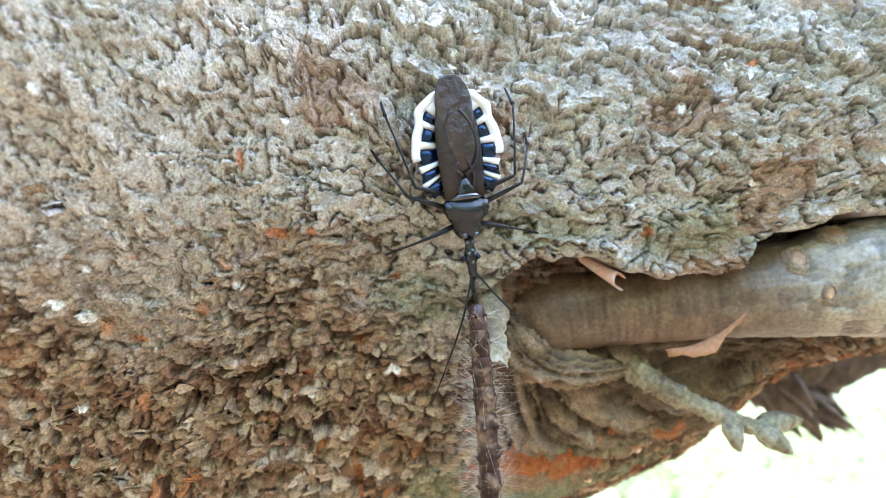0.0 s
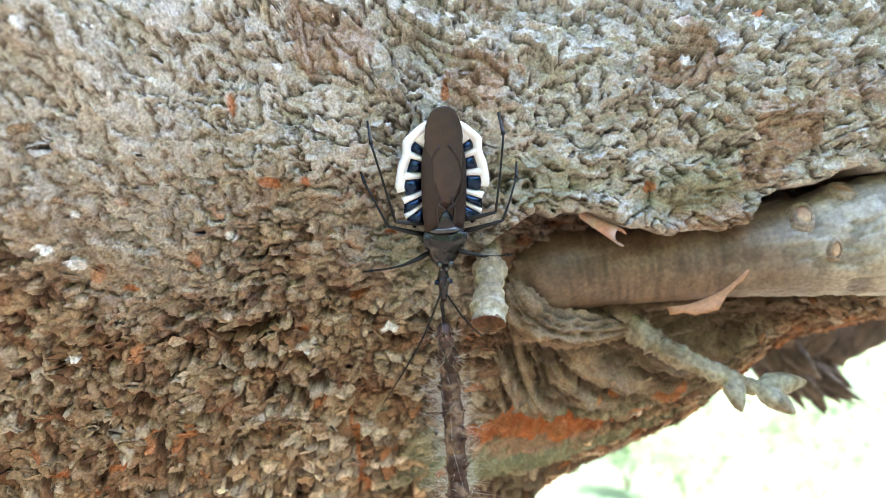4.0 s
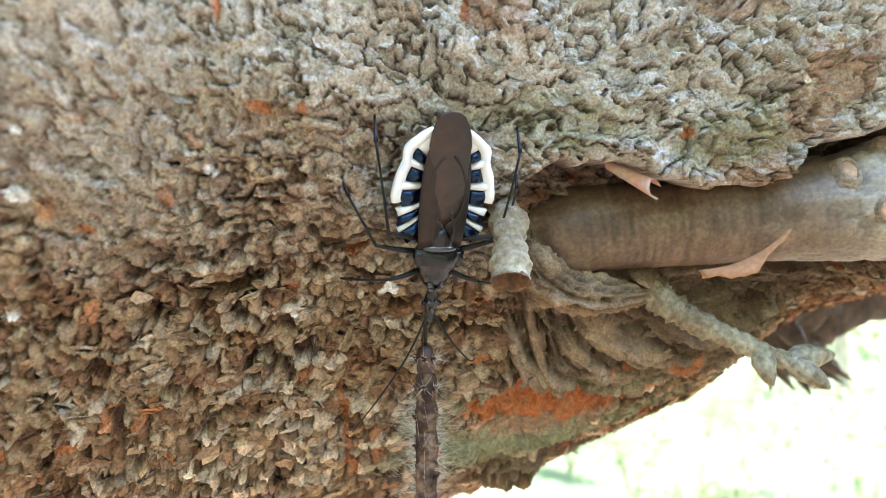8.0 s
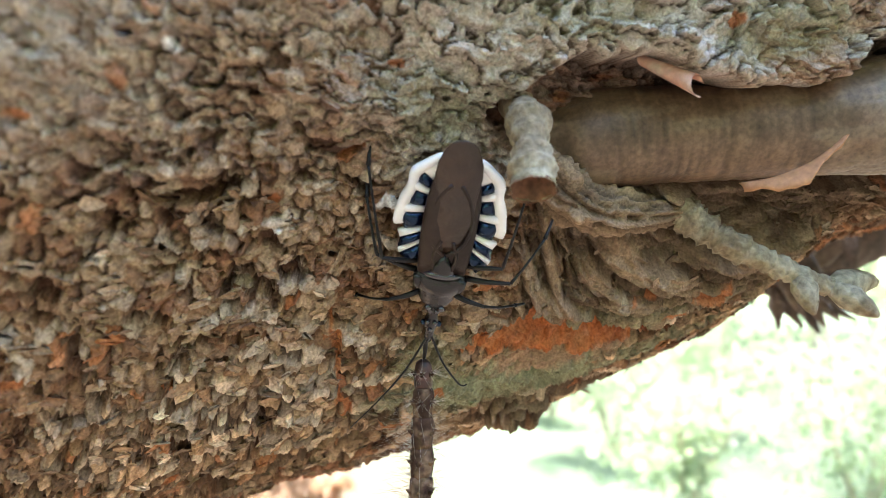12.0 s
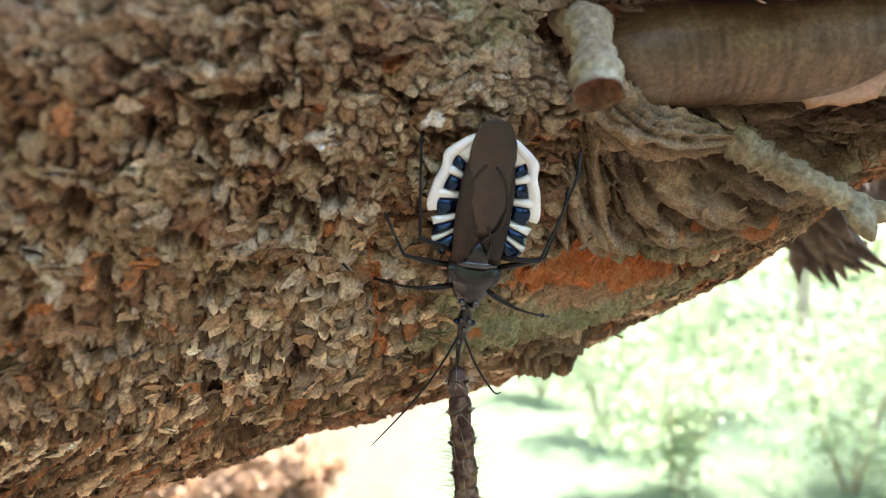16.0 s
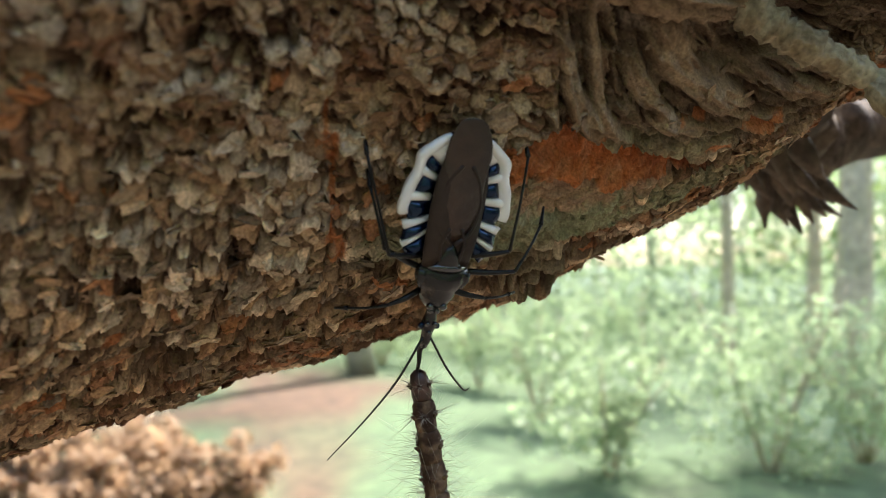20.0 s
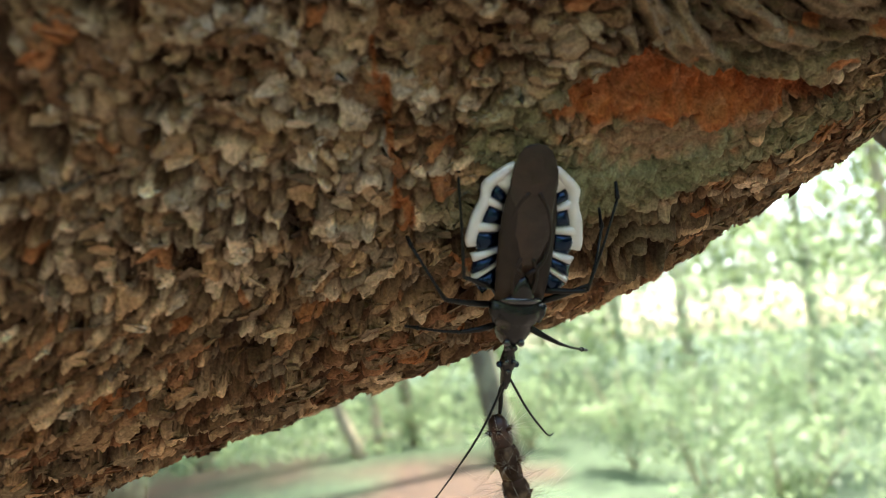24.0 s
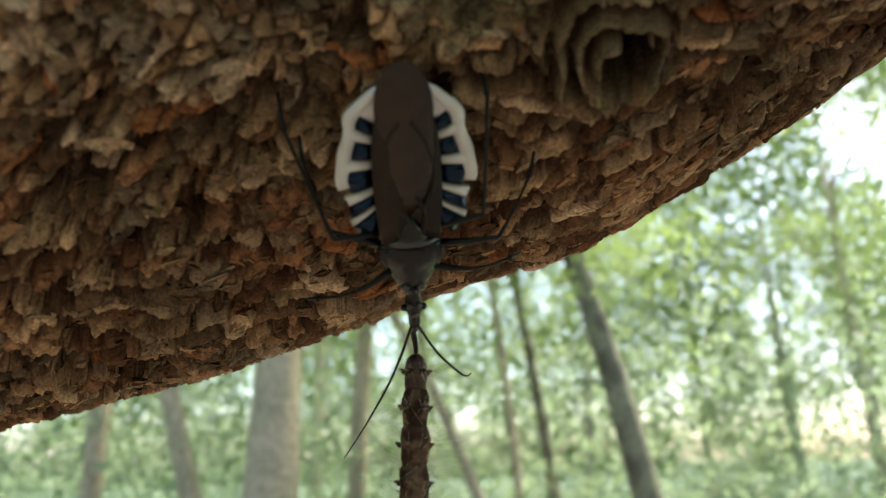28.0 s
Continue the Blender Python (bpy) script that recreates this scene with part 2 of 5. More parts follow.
def scales(x, y, seed, rag, lift=0.5, width=0.11):
    """Ragged bark scales: height of each tilted scale, groove between it and the next (0 there, 1 inside), its own chance."""
    ix, iy = np.floor(x), np.floor(y)
    best, second = np.full(x.shape, 9.0), np.full(x.shape, 9.0)
    own, slope = np.zeros(x.shape), np.zeros(x.shape)
    for i in (-1, 0, 1):
        for j in (-1, 0, 1):
            a, b = chance(ix + i, iy + j, seed), chance(ix + i, iy + j, seed + 1)
            dx, dy = x - ix - i - 0.1 - 0.8 * a, y - iy - j - 0.1 - 0.8 * b
            c = (a * 5.71 + b * 3.37) % 1
            d = np.maximum(np.abs(dx + 0.5 * dy * (a - 0.5)), 0.86 * np.hypot(dx, dy)) + rag * np.where(c > 0.5, 0.3, -0.3) - 0.25 * c
            near = d < best
            second = np.where(near, best, np.minimum(second, d))
            own = np.where(near, c, own)
            slope = np.where(near, dy + 0.8 * (b - 0.5) * dx, slope)
            best = np.where(near, d, best)
    inside = np.clip((second - best) / width, 0, 1)
    return (0.2 + 0.8 * own + lift * slope) * (0.45 + 0.55 * inside), inside, own


def ease(a, b, v):
    t = np.clip((v - a) / (b - a), 0, 1)
    return t * t * (3 - 2 * t)


# ---- the limb ----
def limb_middle(x):
    xs = 6 * np.tanh(x / 6)
    return 11.824 + 0.022 * x - 0.02 * xs ** 2, 2.331 - 0.036 * x + 0.017 * xs ** 2


def limb_radius(x, th):
    """Radius in centimetres; th is 0 towards the viewer and grows towards the underside."""
    u, v = np.tanh(x / 4), np.tanh(th - 0.4)
    return 4.33 - 0.795 * u - 0.878 * v + 1.387 * u * u + 0.889 * u * v + 1.626 * v * v - 1.558 * u ** 3 - 1.762 * u * u * v - 1.569 * u * v * v + 0.803 * v ** 3


LEDGE_X = (0.15, 0.64, 1.08, 1.65, 2.05, 3.04, 3.43, 3.54, 4.44, 4.95, 7.5)
LEDGE_S = (2.15, 1.59, 1.25, 1.23, 1.48, 1.62, 1.6, 1.2, 0.86, 0.84, 0.7)
HOLLOW_X = (0.15, 0.83, 1.48, 2.91, 4.52, 5.61, 7.5)
HOLLOW_S = (2.2, 2.7, 2.83, 3.09, 3.5, 3.3, 3.2)


def relief(x, s):
    """Bark relief in centimetres and its colour, over length x and girth s."""
    # the scales are shrunk towards the limb's upper near end, to fit the camera's view
    tx = x - 0.2 * np.minimum(x + 0.3, 0) ** 2
    ts = 2.5 + (s - 2.5) * (1 + 0.4 * ease(-0.4, -3.2, x) * (s < 2.5))
    rag, rag_ = fractal(tx * 11, ts * 11, 71, 2) - 0.5, fractal(tx * 11, ts * 11, 73, 2) - 0.5
    wx = tx + 0.4 * (fractal(tx * 1.3, ts * 1.3, 3) - 0.5) + 0.1 * (fractal(tx * 5, ts * 5, 5, 2) - 0.5) + 0.07 * rag
    ws = ts + 0.4 * (fractal(tx * 1.3, ts * 1.3, 11) - 0.5) + 0.1 * (fractal(tx * 5, ts * 5, 13, 2) - 0.5) + 0.07 * rag_
    ws = ws - 0.1 * wx                                     # plates follow the limb's rise
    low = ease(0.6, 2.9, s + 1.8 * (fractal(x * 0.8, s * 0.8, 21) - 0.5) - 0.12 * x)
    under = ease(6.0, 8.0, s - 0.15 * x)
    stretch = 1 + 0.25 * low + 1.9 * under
    hb, ib, cb = scales(wx / (0.8 * stretch), ws / 0.5, 31, rag)
    ha, ia, ca = scales(wx / 0.3, ws / 0.2, 43, rag, 0.5, 0.12)
    hd, id_, cd = scales(wx / (0.16 * stretch), ws / 0.135, 41, rag, 0.5, 0.24)
    hc, _, c3 = scales(wx / 0.095, ws / 0.08, 51, rag_)
    pick = (cd * 7.13) % 1                                 # a scale's colour does not follow its height
    tuft = fractal(tx * 11, ts * 11, 61)
    sealed = ease(0.42, 0.58, fractal(x * 1.8, s * 1.8, 79))     # crust that hides the grooves
    sheltered = ease(4.0, 5.6, s - 0.1 * x)
    parted = ease(0.42, 0.56, fractal(tx * 3.5, ts * 4.5, 83, 3))
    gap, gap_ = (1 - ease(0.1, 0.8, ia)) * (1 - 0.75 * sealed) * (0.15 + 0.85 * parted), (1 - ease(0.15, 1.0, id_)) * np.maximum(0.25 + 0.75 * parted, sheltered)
    # thin crust in flat steps, with pale frilled lips; the hollows at their edges get painted shade
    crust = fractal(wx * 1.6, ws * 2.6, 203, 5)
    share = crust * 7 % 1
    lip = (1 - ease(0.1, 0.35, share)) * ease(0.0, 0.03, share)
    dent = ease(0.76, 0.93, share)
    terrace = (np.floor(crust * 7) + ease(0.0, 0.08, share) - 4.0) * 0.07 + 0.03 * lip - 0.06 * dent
    curl = 1 - ease(0.0, 0.05, np.abs(fractal(tx * 7, ts * 8, 75) - 0.5))
    above = terrace + 0.08 * (hb - 0.55) + 0.035 * (ha - 0.5) - 0.02 * gap + 0.014 * (hc - 0.5) + 0.03 * (curl - 0.3)
    below = 0.13 * (1 - 0.5 * sheltered) * (hb - 0.55) + (0.038 + 0.025 * under) * (hd - 0.5) - 0.06 * gap_ + 0.018 * (hc - 0.5)
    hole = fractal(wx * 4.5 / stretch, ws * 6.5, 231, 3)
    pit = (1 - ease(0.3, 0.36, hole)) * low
    shallow = 1 - 0.55 * ease(-0.4, -3.2, x) * (1 - ease(1.5, 3.5, s))
    plates = (above * (1 - low) + below * low - 0.13 * pit) * shallow
    rough = (0.025 * rag + 0.05 * (fractal(x * 6, s * 6, 77) - 0.5)) * shallow + 0.22 * (fractal(x * 1.1, s * 1.1, 81) - 0.5) - 0.055 + 0.09 * ease(3.0, 5.0, s)
    rough = rough - 0.08 * ease(-1.0, -3.5, x) * ease(4.5, 7.0, s)
    lines = np.abs(fractal(wx * 1.1, ws * 2.4, 91, 3) - 0.5)
    layers = np.abs(fractal(wx * 0.7, ws * 5.5 + 3, 97, 3) - 0.5)
    split = -0.36 * under * (1 - ease(0.02, 0.09, layers)) * ease(0.35, 0.5, fractal(x * 1.1, s * 2.5, 98))
    crack = split - 0.18 * low * (1 - ease(0.0, 0.024, lines)) * ease(0.48, 0.54, fractal(x * 0.9, s * 0.9, 95))
    # wood round the branch: its grain runs down from the branch's root and then turns along the limb
    smooth = ease(0.5, 0.95, x + 0.5 * (tuft - 0.5)) * ease(2.2, 2.9, s) * (1 - ease(4.2, 4.75, s - 0.24 * (x - 0.5) + 0.5 * (tuft - 0.5))) * (1 - ease(3.6, 4.8, x))
    turn = np.sqrt(np.clip(x - 0.45, 0.02, 9) * np.clip(5.2 + 0.1 * x - s, 0.02, 9))
    thread = fractal((x + s) * 0.9 + 2, turn * 9 + 0.7 * fractal(x * 1.5, s * 1.5, 101), 103, 4)
    swirl = 0.5 * (thread - 0.5) - 0.26 * (1 - ease(0.0, 0.045, np.abs(thread - 0.46))) * ease(0.4, 0.5, fractal(x * 1.2, s * 2, 107)) + 0.2 * (fractal((x + s) * 2.5, turn * 20, 105, 2) - 0.5)
    moss = np.exp(-((x - 0.8) / 1.2) ** 2 - ((s - 5.7 - 0.1 * x) / 0.33) ** 2)
    disp = (plates + crack) * (1 - 0.93 * smooth) * (1 - 0.75 * moss) + rough + swirl * smooth + 0.3 * moss * (fractal(x * 3.5, s * 5, 99) - 0.25) + 0.1 * moss * rag
    # colours: grey weathered scales above; red-brown sheltered bark below, underside shade painted in
    grey, beige, green = np.array((0.5, 0.46, 0.4)), np.array((0.44, 0.385, 0.315)), np.array((0.23, 0.235, 0.14))
    mixed = ease(0.36, 0.66, fractal(tx * 2.2, ts * 2.2, 109) + 0.35 * (ca - 0.5))[:, None]
    top = (grey[None] * (1 - mixed) + beige[None] * mixed) * (0.82 + 0.32 * ca[:, None]) * (0.88 + 0.24 * c3[:, None])
    # groove shade painted over the brown inner bark
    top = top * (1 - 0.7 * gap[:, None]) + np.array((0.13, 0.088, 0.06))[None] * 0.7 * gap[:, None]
    top = top * (1 - 0.3 * curl[:, None]) + np.array((0.58, 0.56, 0.46))[None] * 0.3 * curl[:, None]
    # shadow at the foot of each crust step, painted dark brown
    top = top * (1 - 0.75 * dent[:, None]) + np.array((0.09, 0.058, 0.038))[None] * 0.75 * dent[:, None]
    top = top * (1 - 0.4 * lip[:, None]) + np.array((0.6, 0.57, 0.49))[None] * 0.4 * lip[:, None]
    bare = (ease(0.8, 0.9, (cb * 9.1) % 1) * ease(0.3, 0.6, ib) * ease(0.4, 0.5, fractal(x * 0.9 + 7, s * 1.3, 207)))[:, None]
    top = top * (1 - 0.7 * bare) + np.array((0.31, 0.19, 0.115))[None] * (0.6 + 0.8 * tuft[:, None]) * 0.7 * bare
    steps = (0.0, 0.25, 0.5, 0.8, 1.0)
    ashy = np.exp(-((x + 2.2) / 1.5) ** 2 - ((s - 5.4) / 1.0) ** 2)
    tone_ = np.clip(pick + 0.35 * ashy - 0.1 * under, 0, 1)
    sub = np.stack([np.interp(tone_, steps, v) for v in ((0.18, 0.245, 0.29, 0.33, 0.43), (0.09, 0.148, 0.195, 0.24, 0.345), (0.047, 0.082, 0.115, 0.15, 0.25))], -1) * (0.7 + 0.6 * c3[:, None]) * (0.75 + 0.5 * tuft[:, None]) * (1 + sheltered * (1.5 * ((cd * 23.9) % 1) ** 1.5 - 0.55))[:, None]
    # grooves and split seams: dark red inner bark, deepened with painted shade
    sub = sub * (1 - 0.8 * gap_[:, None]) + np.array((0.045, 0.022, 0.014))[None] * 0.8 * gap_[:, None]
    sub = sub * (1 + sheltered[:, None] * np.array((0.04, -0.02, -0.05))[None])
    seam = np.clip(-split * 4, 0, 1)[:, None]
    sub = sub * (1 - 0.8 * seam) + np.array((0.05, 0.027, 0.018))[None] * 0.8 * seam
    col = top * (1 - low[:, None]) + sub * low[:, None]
    # pits darkened in colour for the occlusion that the mesh is too coarse for
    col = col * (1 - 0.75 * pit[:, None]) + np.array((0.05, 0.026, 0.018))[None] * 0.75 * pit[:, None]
    lichen = 0.16 * ease(0.52, 0.66, fractal(x * 1.6 + 4, s * 1.6, 111)) * (1 - 0.7 * low)
    for px, ps, w, hh, k in ((-0.25, 1.8, 0.5, 0.4, 0.5), (0.95, 0.85, 0.6, 0.4, 0.5), (2.8, 1.0, 0.7, 0.45, 0.6), (1.3, 4.75, 1.2, 0.2, 0.55), (0.75, 5.65, 1.7, 0.5, 0.92), (-0.15, 5.1, 0.4, 0.45, 0.7), (1.9, 5.95, 1.0, 0.3, 0.8), (2.9, 5.75, 1.0, 0.25, 0.6), (4.2, -1.2, 1.2, 0.6, 0.15), (0.4, 6.1, 0.5, 0.3, 0.5), (2.6, 4.9, 0.9, 0.25, 0.5)):
        q = np.hypot((x - px) / w, (s - ps) / hh) + 0.9 * (fractal(x * 3, s * 3, 115) - 0.5)
        lichen = np.maximum(lichen, k * (1 - ease(0.6, 1.1, q)))
    col = col * (1 - lichen[:, None]) + (green[None] * (0.55 + 0.9 * tuft[:, None])) * lichen[:, None]
    col = col * (1 - 0.75 * smooth[:, None]) + np.array((0.2, 0.142, 0.09))[None] * np.clip(3.4 * thread[:, None] - 0.85, 0.12, 1.7) * 0.75 * smooth[:, None]

    # lays a patch of colour: stains and scars, also painted shade in recesses
    def stain_or_shade(colour, amount):
        nonlocal col
        a = np.clip(amount, 0, 1)[:, None]
        col = col * (1 - a) + np.array(colour)[None] * (0.65 + 0.7 * tuft[:, None]) * a

    def spot(px, ps, wide, high, soft=0.6):
        d = np.hypot((x - px) / wide, (s - ps) / high) + soft * (fractal(x * 7, s * 7, 121) - 0.5) * 1.6
        return 1 - ease(0.75, 1.05, d)

    orange = (0.42, 0.15, 0.055)
    for px, ps, w, hh in ((-1.62, 1.06, 0.13, 0.07), (-1.32, 1.02, 0.09, 0.09), (-2.84, 2.10, 0.13, 0.06), (-1.50, 2.76, 0.08, 0.09), (-3.80, 3.98, 0.16, 0.10), (-3.40, 4.06, 0.14, 0.06), (-1.86, 0.52, 0.04, 0.14), (0.06, -0.08, 0.06, 0.16), (-1.04, 4.64, 0.06, 0.25), (-1.06, 5.36, 0.06, 0.20), (2.26, 0.96, 0.12, 0.10), (-2.75, 6.02, 0.12, 0.1), (-3.41, 6.43, 0.13, 0.09),
                          (-2.3, 6.0, 0.09, 0.1), (-1.55, 7.8, 0.16, 0.09), (-1.04, 4.9, 0.05, 0.45), (-0.95, 5.6, 0.06, 0.25), (-1.1, 4.3, 0.05, 0.3), (1.0, 1.75, 0.2, 0.12),
                          (1.45, 1.5, 0.2, 0.08), (-0.2, 5.0, 0.3, 0.05), (0.3, 4.9, 0.22, 0.07), (0.1, 7.2, 0.12, 0.06), (0.0, 5.6, 0.12, 0.12), (3.0, 4.75, 0.42, 0.16), (2.2, 4.5, 0.2, 0.07), (2.6, 5.05, 0.25, 0.08), (-0.5, 1.5, 0.14, 0.05)):
        d = spot(px, ps, w * 0.75, hh * 0.75, 1.1)
        stain_or_shade(orange, 0.8 * d)
        disp = disp - 0.03 * d
    stain_or_shade((0.42, 0.16, 0.06), 0.75 * ((cd * 13.7) % 1 > 0.98 - 0.012 * sheltered) * id_ * low * (1 - moss) * (1 - smooth))
    # the long orange scar
    along = np.clip((x - 0.3) / 2.5, 0, 1)
    line = 4.7 + 0.74 * along + 0.05 * np.sin(x * 5)
    half = 0.3 * np.sin(np.clip(along ** 0.6, 0.02, 0.98) * 3.14) + 0.01
    d = (x > 0.3) * (x < 2.8) * (1 - ease(0.75, 1.1, np.abs(s - line) / half + 0.9 * (fractal(x * 6, s * 6, 151) - 0.5)))
    stain_or_shade((0.5, 0.15, 0.045), d * (0.75 + 0.5 * rag))
    stain_or_shade((0.16, 0.05, 0.025), 0.8 * d * ease(0.6, 0.9, along + 0.5 * (fractal(x * 5, s * 5, 155) - 0.5)))
    disp = disp * (1 - 0.5 * d) - 0.24 * d * ease(0.25, -0.15, s - line) + 0.13 * d * rag + 0.08 * d * (thread - 0.5)
    d = spot(1.35, 5.3, 0.9, 0.3) * (1 - d)
    stain_or_shade((0.34, 0.2, 0.125), 0.8 * d)
    disp = disp * (1 - 0.5 * d)
    # white fluff of scale insects
    for px, ps, r in ((-0.60, 2.88, 0.120), (-1.50, 3.06, 0.060), (-3.04, 1.46, 0.060), (-3.12, 1.84, 0.070), (-2.00, 1.60, 0.050), (-2.06, -0.34, 0.040), (-3.04, 0.38, 0.050), (-2.40, 0.46, 0.035), (-3.28, 1.72, 0.050), (2.68, -0.58, 0.080), (2.06, 0.58, 0.060), (-1.50, 0.08, 0.040), (-3.42, 2.74, 0.060)):
        d = spot(px, ps, r * 0.85, r * 0.6, 1.9)
        stain_or_shade((0.82, 0.82, 0.8), d)
        disp = disp + 0.02 * d
    for px, ps, w, hh in ((-2.23, 5.11, 0.09, 0.05), (-2.4, 5.0, 0.15, 0.1), (-1.47, 5.5, 0.1, 0.05), (-1.35, 5.6, 0.14, 0.08)):
        d = spot(px, ps, w, hh, 0.3)
        stain_or_shade((0.42, 0.36, 0.28), 0.8 * d)
        disp = disp + 0.05 * d
    disp = disp - 0.6 * ease(3.5, 5.4, x) * ease(3.6, 5.2, s)      # limb trimmed past the branch, so that its outline fits the camera's view
    # cavities, their inner shade painted dark brown
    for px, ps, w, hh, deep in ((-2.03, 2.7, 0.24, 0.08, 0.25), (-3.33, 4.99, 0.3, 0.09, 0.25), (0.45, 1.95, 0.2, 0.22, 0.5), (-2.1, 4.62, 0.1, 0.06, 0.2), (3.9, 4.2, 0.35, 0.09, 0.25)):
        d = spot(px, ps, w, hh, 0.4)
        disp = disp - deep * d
        stain_or_shade((0.1, 0.055, 0.035), 0.7 * d)
    # splits in the wood under the branch, their shade painted dark brown
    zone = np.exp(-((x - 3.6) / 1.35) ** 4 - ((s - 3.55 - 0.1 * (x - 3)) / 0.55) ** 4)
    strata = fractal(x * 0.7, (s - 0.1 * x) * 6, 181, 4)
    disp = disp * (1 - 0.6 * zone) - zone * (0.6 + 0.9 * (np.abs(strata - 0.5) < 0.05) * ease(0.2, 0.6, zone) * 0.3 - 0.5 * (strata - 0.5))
    stain_or_shade((0.12, 0.08, 0.053), 0.8 * zone)
    stain_or_shade((0.24, 0.17, 0.11), 0.7 * zone * ease(0.55, 0.68, strata))
    # the knot on the underside: nested curled ridges round a hole; furrow and hole shade painted dark
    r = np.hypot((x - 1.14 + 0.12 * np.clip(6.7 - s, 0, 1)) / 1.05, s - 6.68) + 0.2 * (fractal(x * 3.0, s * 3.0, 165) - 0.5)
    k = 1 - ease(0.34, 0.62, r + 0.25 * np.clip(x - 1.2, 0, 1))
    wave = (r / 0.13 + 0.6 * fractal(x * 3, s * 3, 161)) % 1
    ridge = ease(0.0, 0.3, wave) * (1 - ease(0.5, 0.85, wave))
    disp = disp * (1 - 0.6 * k) + k * ((0.1 + 0.24 * fractal(x * 4, s * 4, 167)) * ridge - 0.1 + 0.05 * rag + 0.1 * (1 - ease(0.1, 0.5, r))) - 0.8 * (1 - ease(0.1, 0.17, np.hypot((x - 1.22) / 1.3, s - 6.72) + 0.2 * rag))
    stain_or_shade((0.22, 0.17, 0.105), 0.7 * k * ridge)
    # shade of furrows and hole, painted in
    stain_or_shade((0.06, 0.038, 0.026), 0.9 * k * (1 - ridge))
    stain_or_shade((0.02, 0.014, 0.01), 1 - ease(0.1, 0.2, np.hypot((x - 1.22) / 1.3, s - 6.72) + 0.2 * rag))
    lump = np.exp(-((x - 1.29) / 0.22) ** 2 - ((s - 6.95) / 0.2) ** 2)
    disp = disp + 0.13 * lump
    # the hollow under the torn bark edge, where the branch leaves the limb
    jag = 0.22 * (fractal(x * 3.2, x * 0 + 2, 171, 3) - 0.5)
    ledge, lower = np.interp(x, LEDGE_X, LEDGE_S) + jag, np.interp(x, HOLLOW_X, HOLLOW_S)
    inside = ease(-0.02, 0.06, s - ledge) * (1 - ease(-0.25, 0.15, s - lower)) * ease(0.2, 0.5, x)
    lip = np.exp(-((s - ledge + 0.12) / 0.16) ** 2) * ease(0.7, 1.2, x)
    disp = disp * (1 - 0.5 * inside) + 0.12 * lip - (0.3 + 0.45 * ease(0.4, 1.3, x) + 0.35 * ease(1.8, 2.6, x)) * inside
    disp = disp + inside * (0.4 * (fractal(x * 3.5, s * 5, 191) - 0.5) + 0.12 * (c3 - 0.5))
    # red-brown inner bark, with the hollow's shade painted in as the darker tone
    stain_or_shade((0.17, 0.09, 0.05), 0.8 * inside * c3)
    stain_or_shade((0.07, 0.04, 0.027), 0.9 * inside * (1 - c3))
    return disp, np.clip(col, 0.01, 0.9)


def limb_point(x, s, lift=0.0):
    """A place on the limb's mean surface, raised by lift centimetres."""
    x, s = np.asarray(x, float), np.asarray(s, float)
    cy, cz = limb_middle(x)
    r = limb_radius(x, s / 5) + lift
    return np.stack([x, cy - r * np.cos(s / 5), cz - r * np.sin(s / 5)], -1)


def limb_frame(x, s, lift=0.0):
    """Pose on the limb: x along it, y towards the upper side, z outwards."""
    p = limb_point(x, s, lift)
    a = limb_point(x + 0.05, s, lift) - p
    b = limb_point(x, s - 0.05, lift) - p
    a, b = Vector(a).normalized(), Vector(b)
    n = a.cross(b).normalized()
    m = Matrix((a, n.cross(a), n)).transposed().to_4x4()
    m.translation = cm(*p)
    return m


def to_metres(p):
    return p / 100 + np.array((0, 0, EYE))


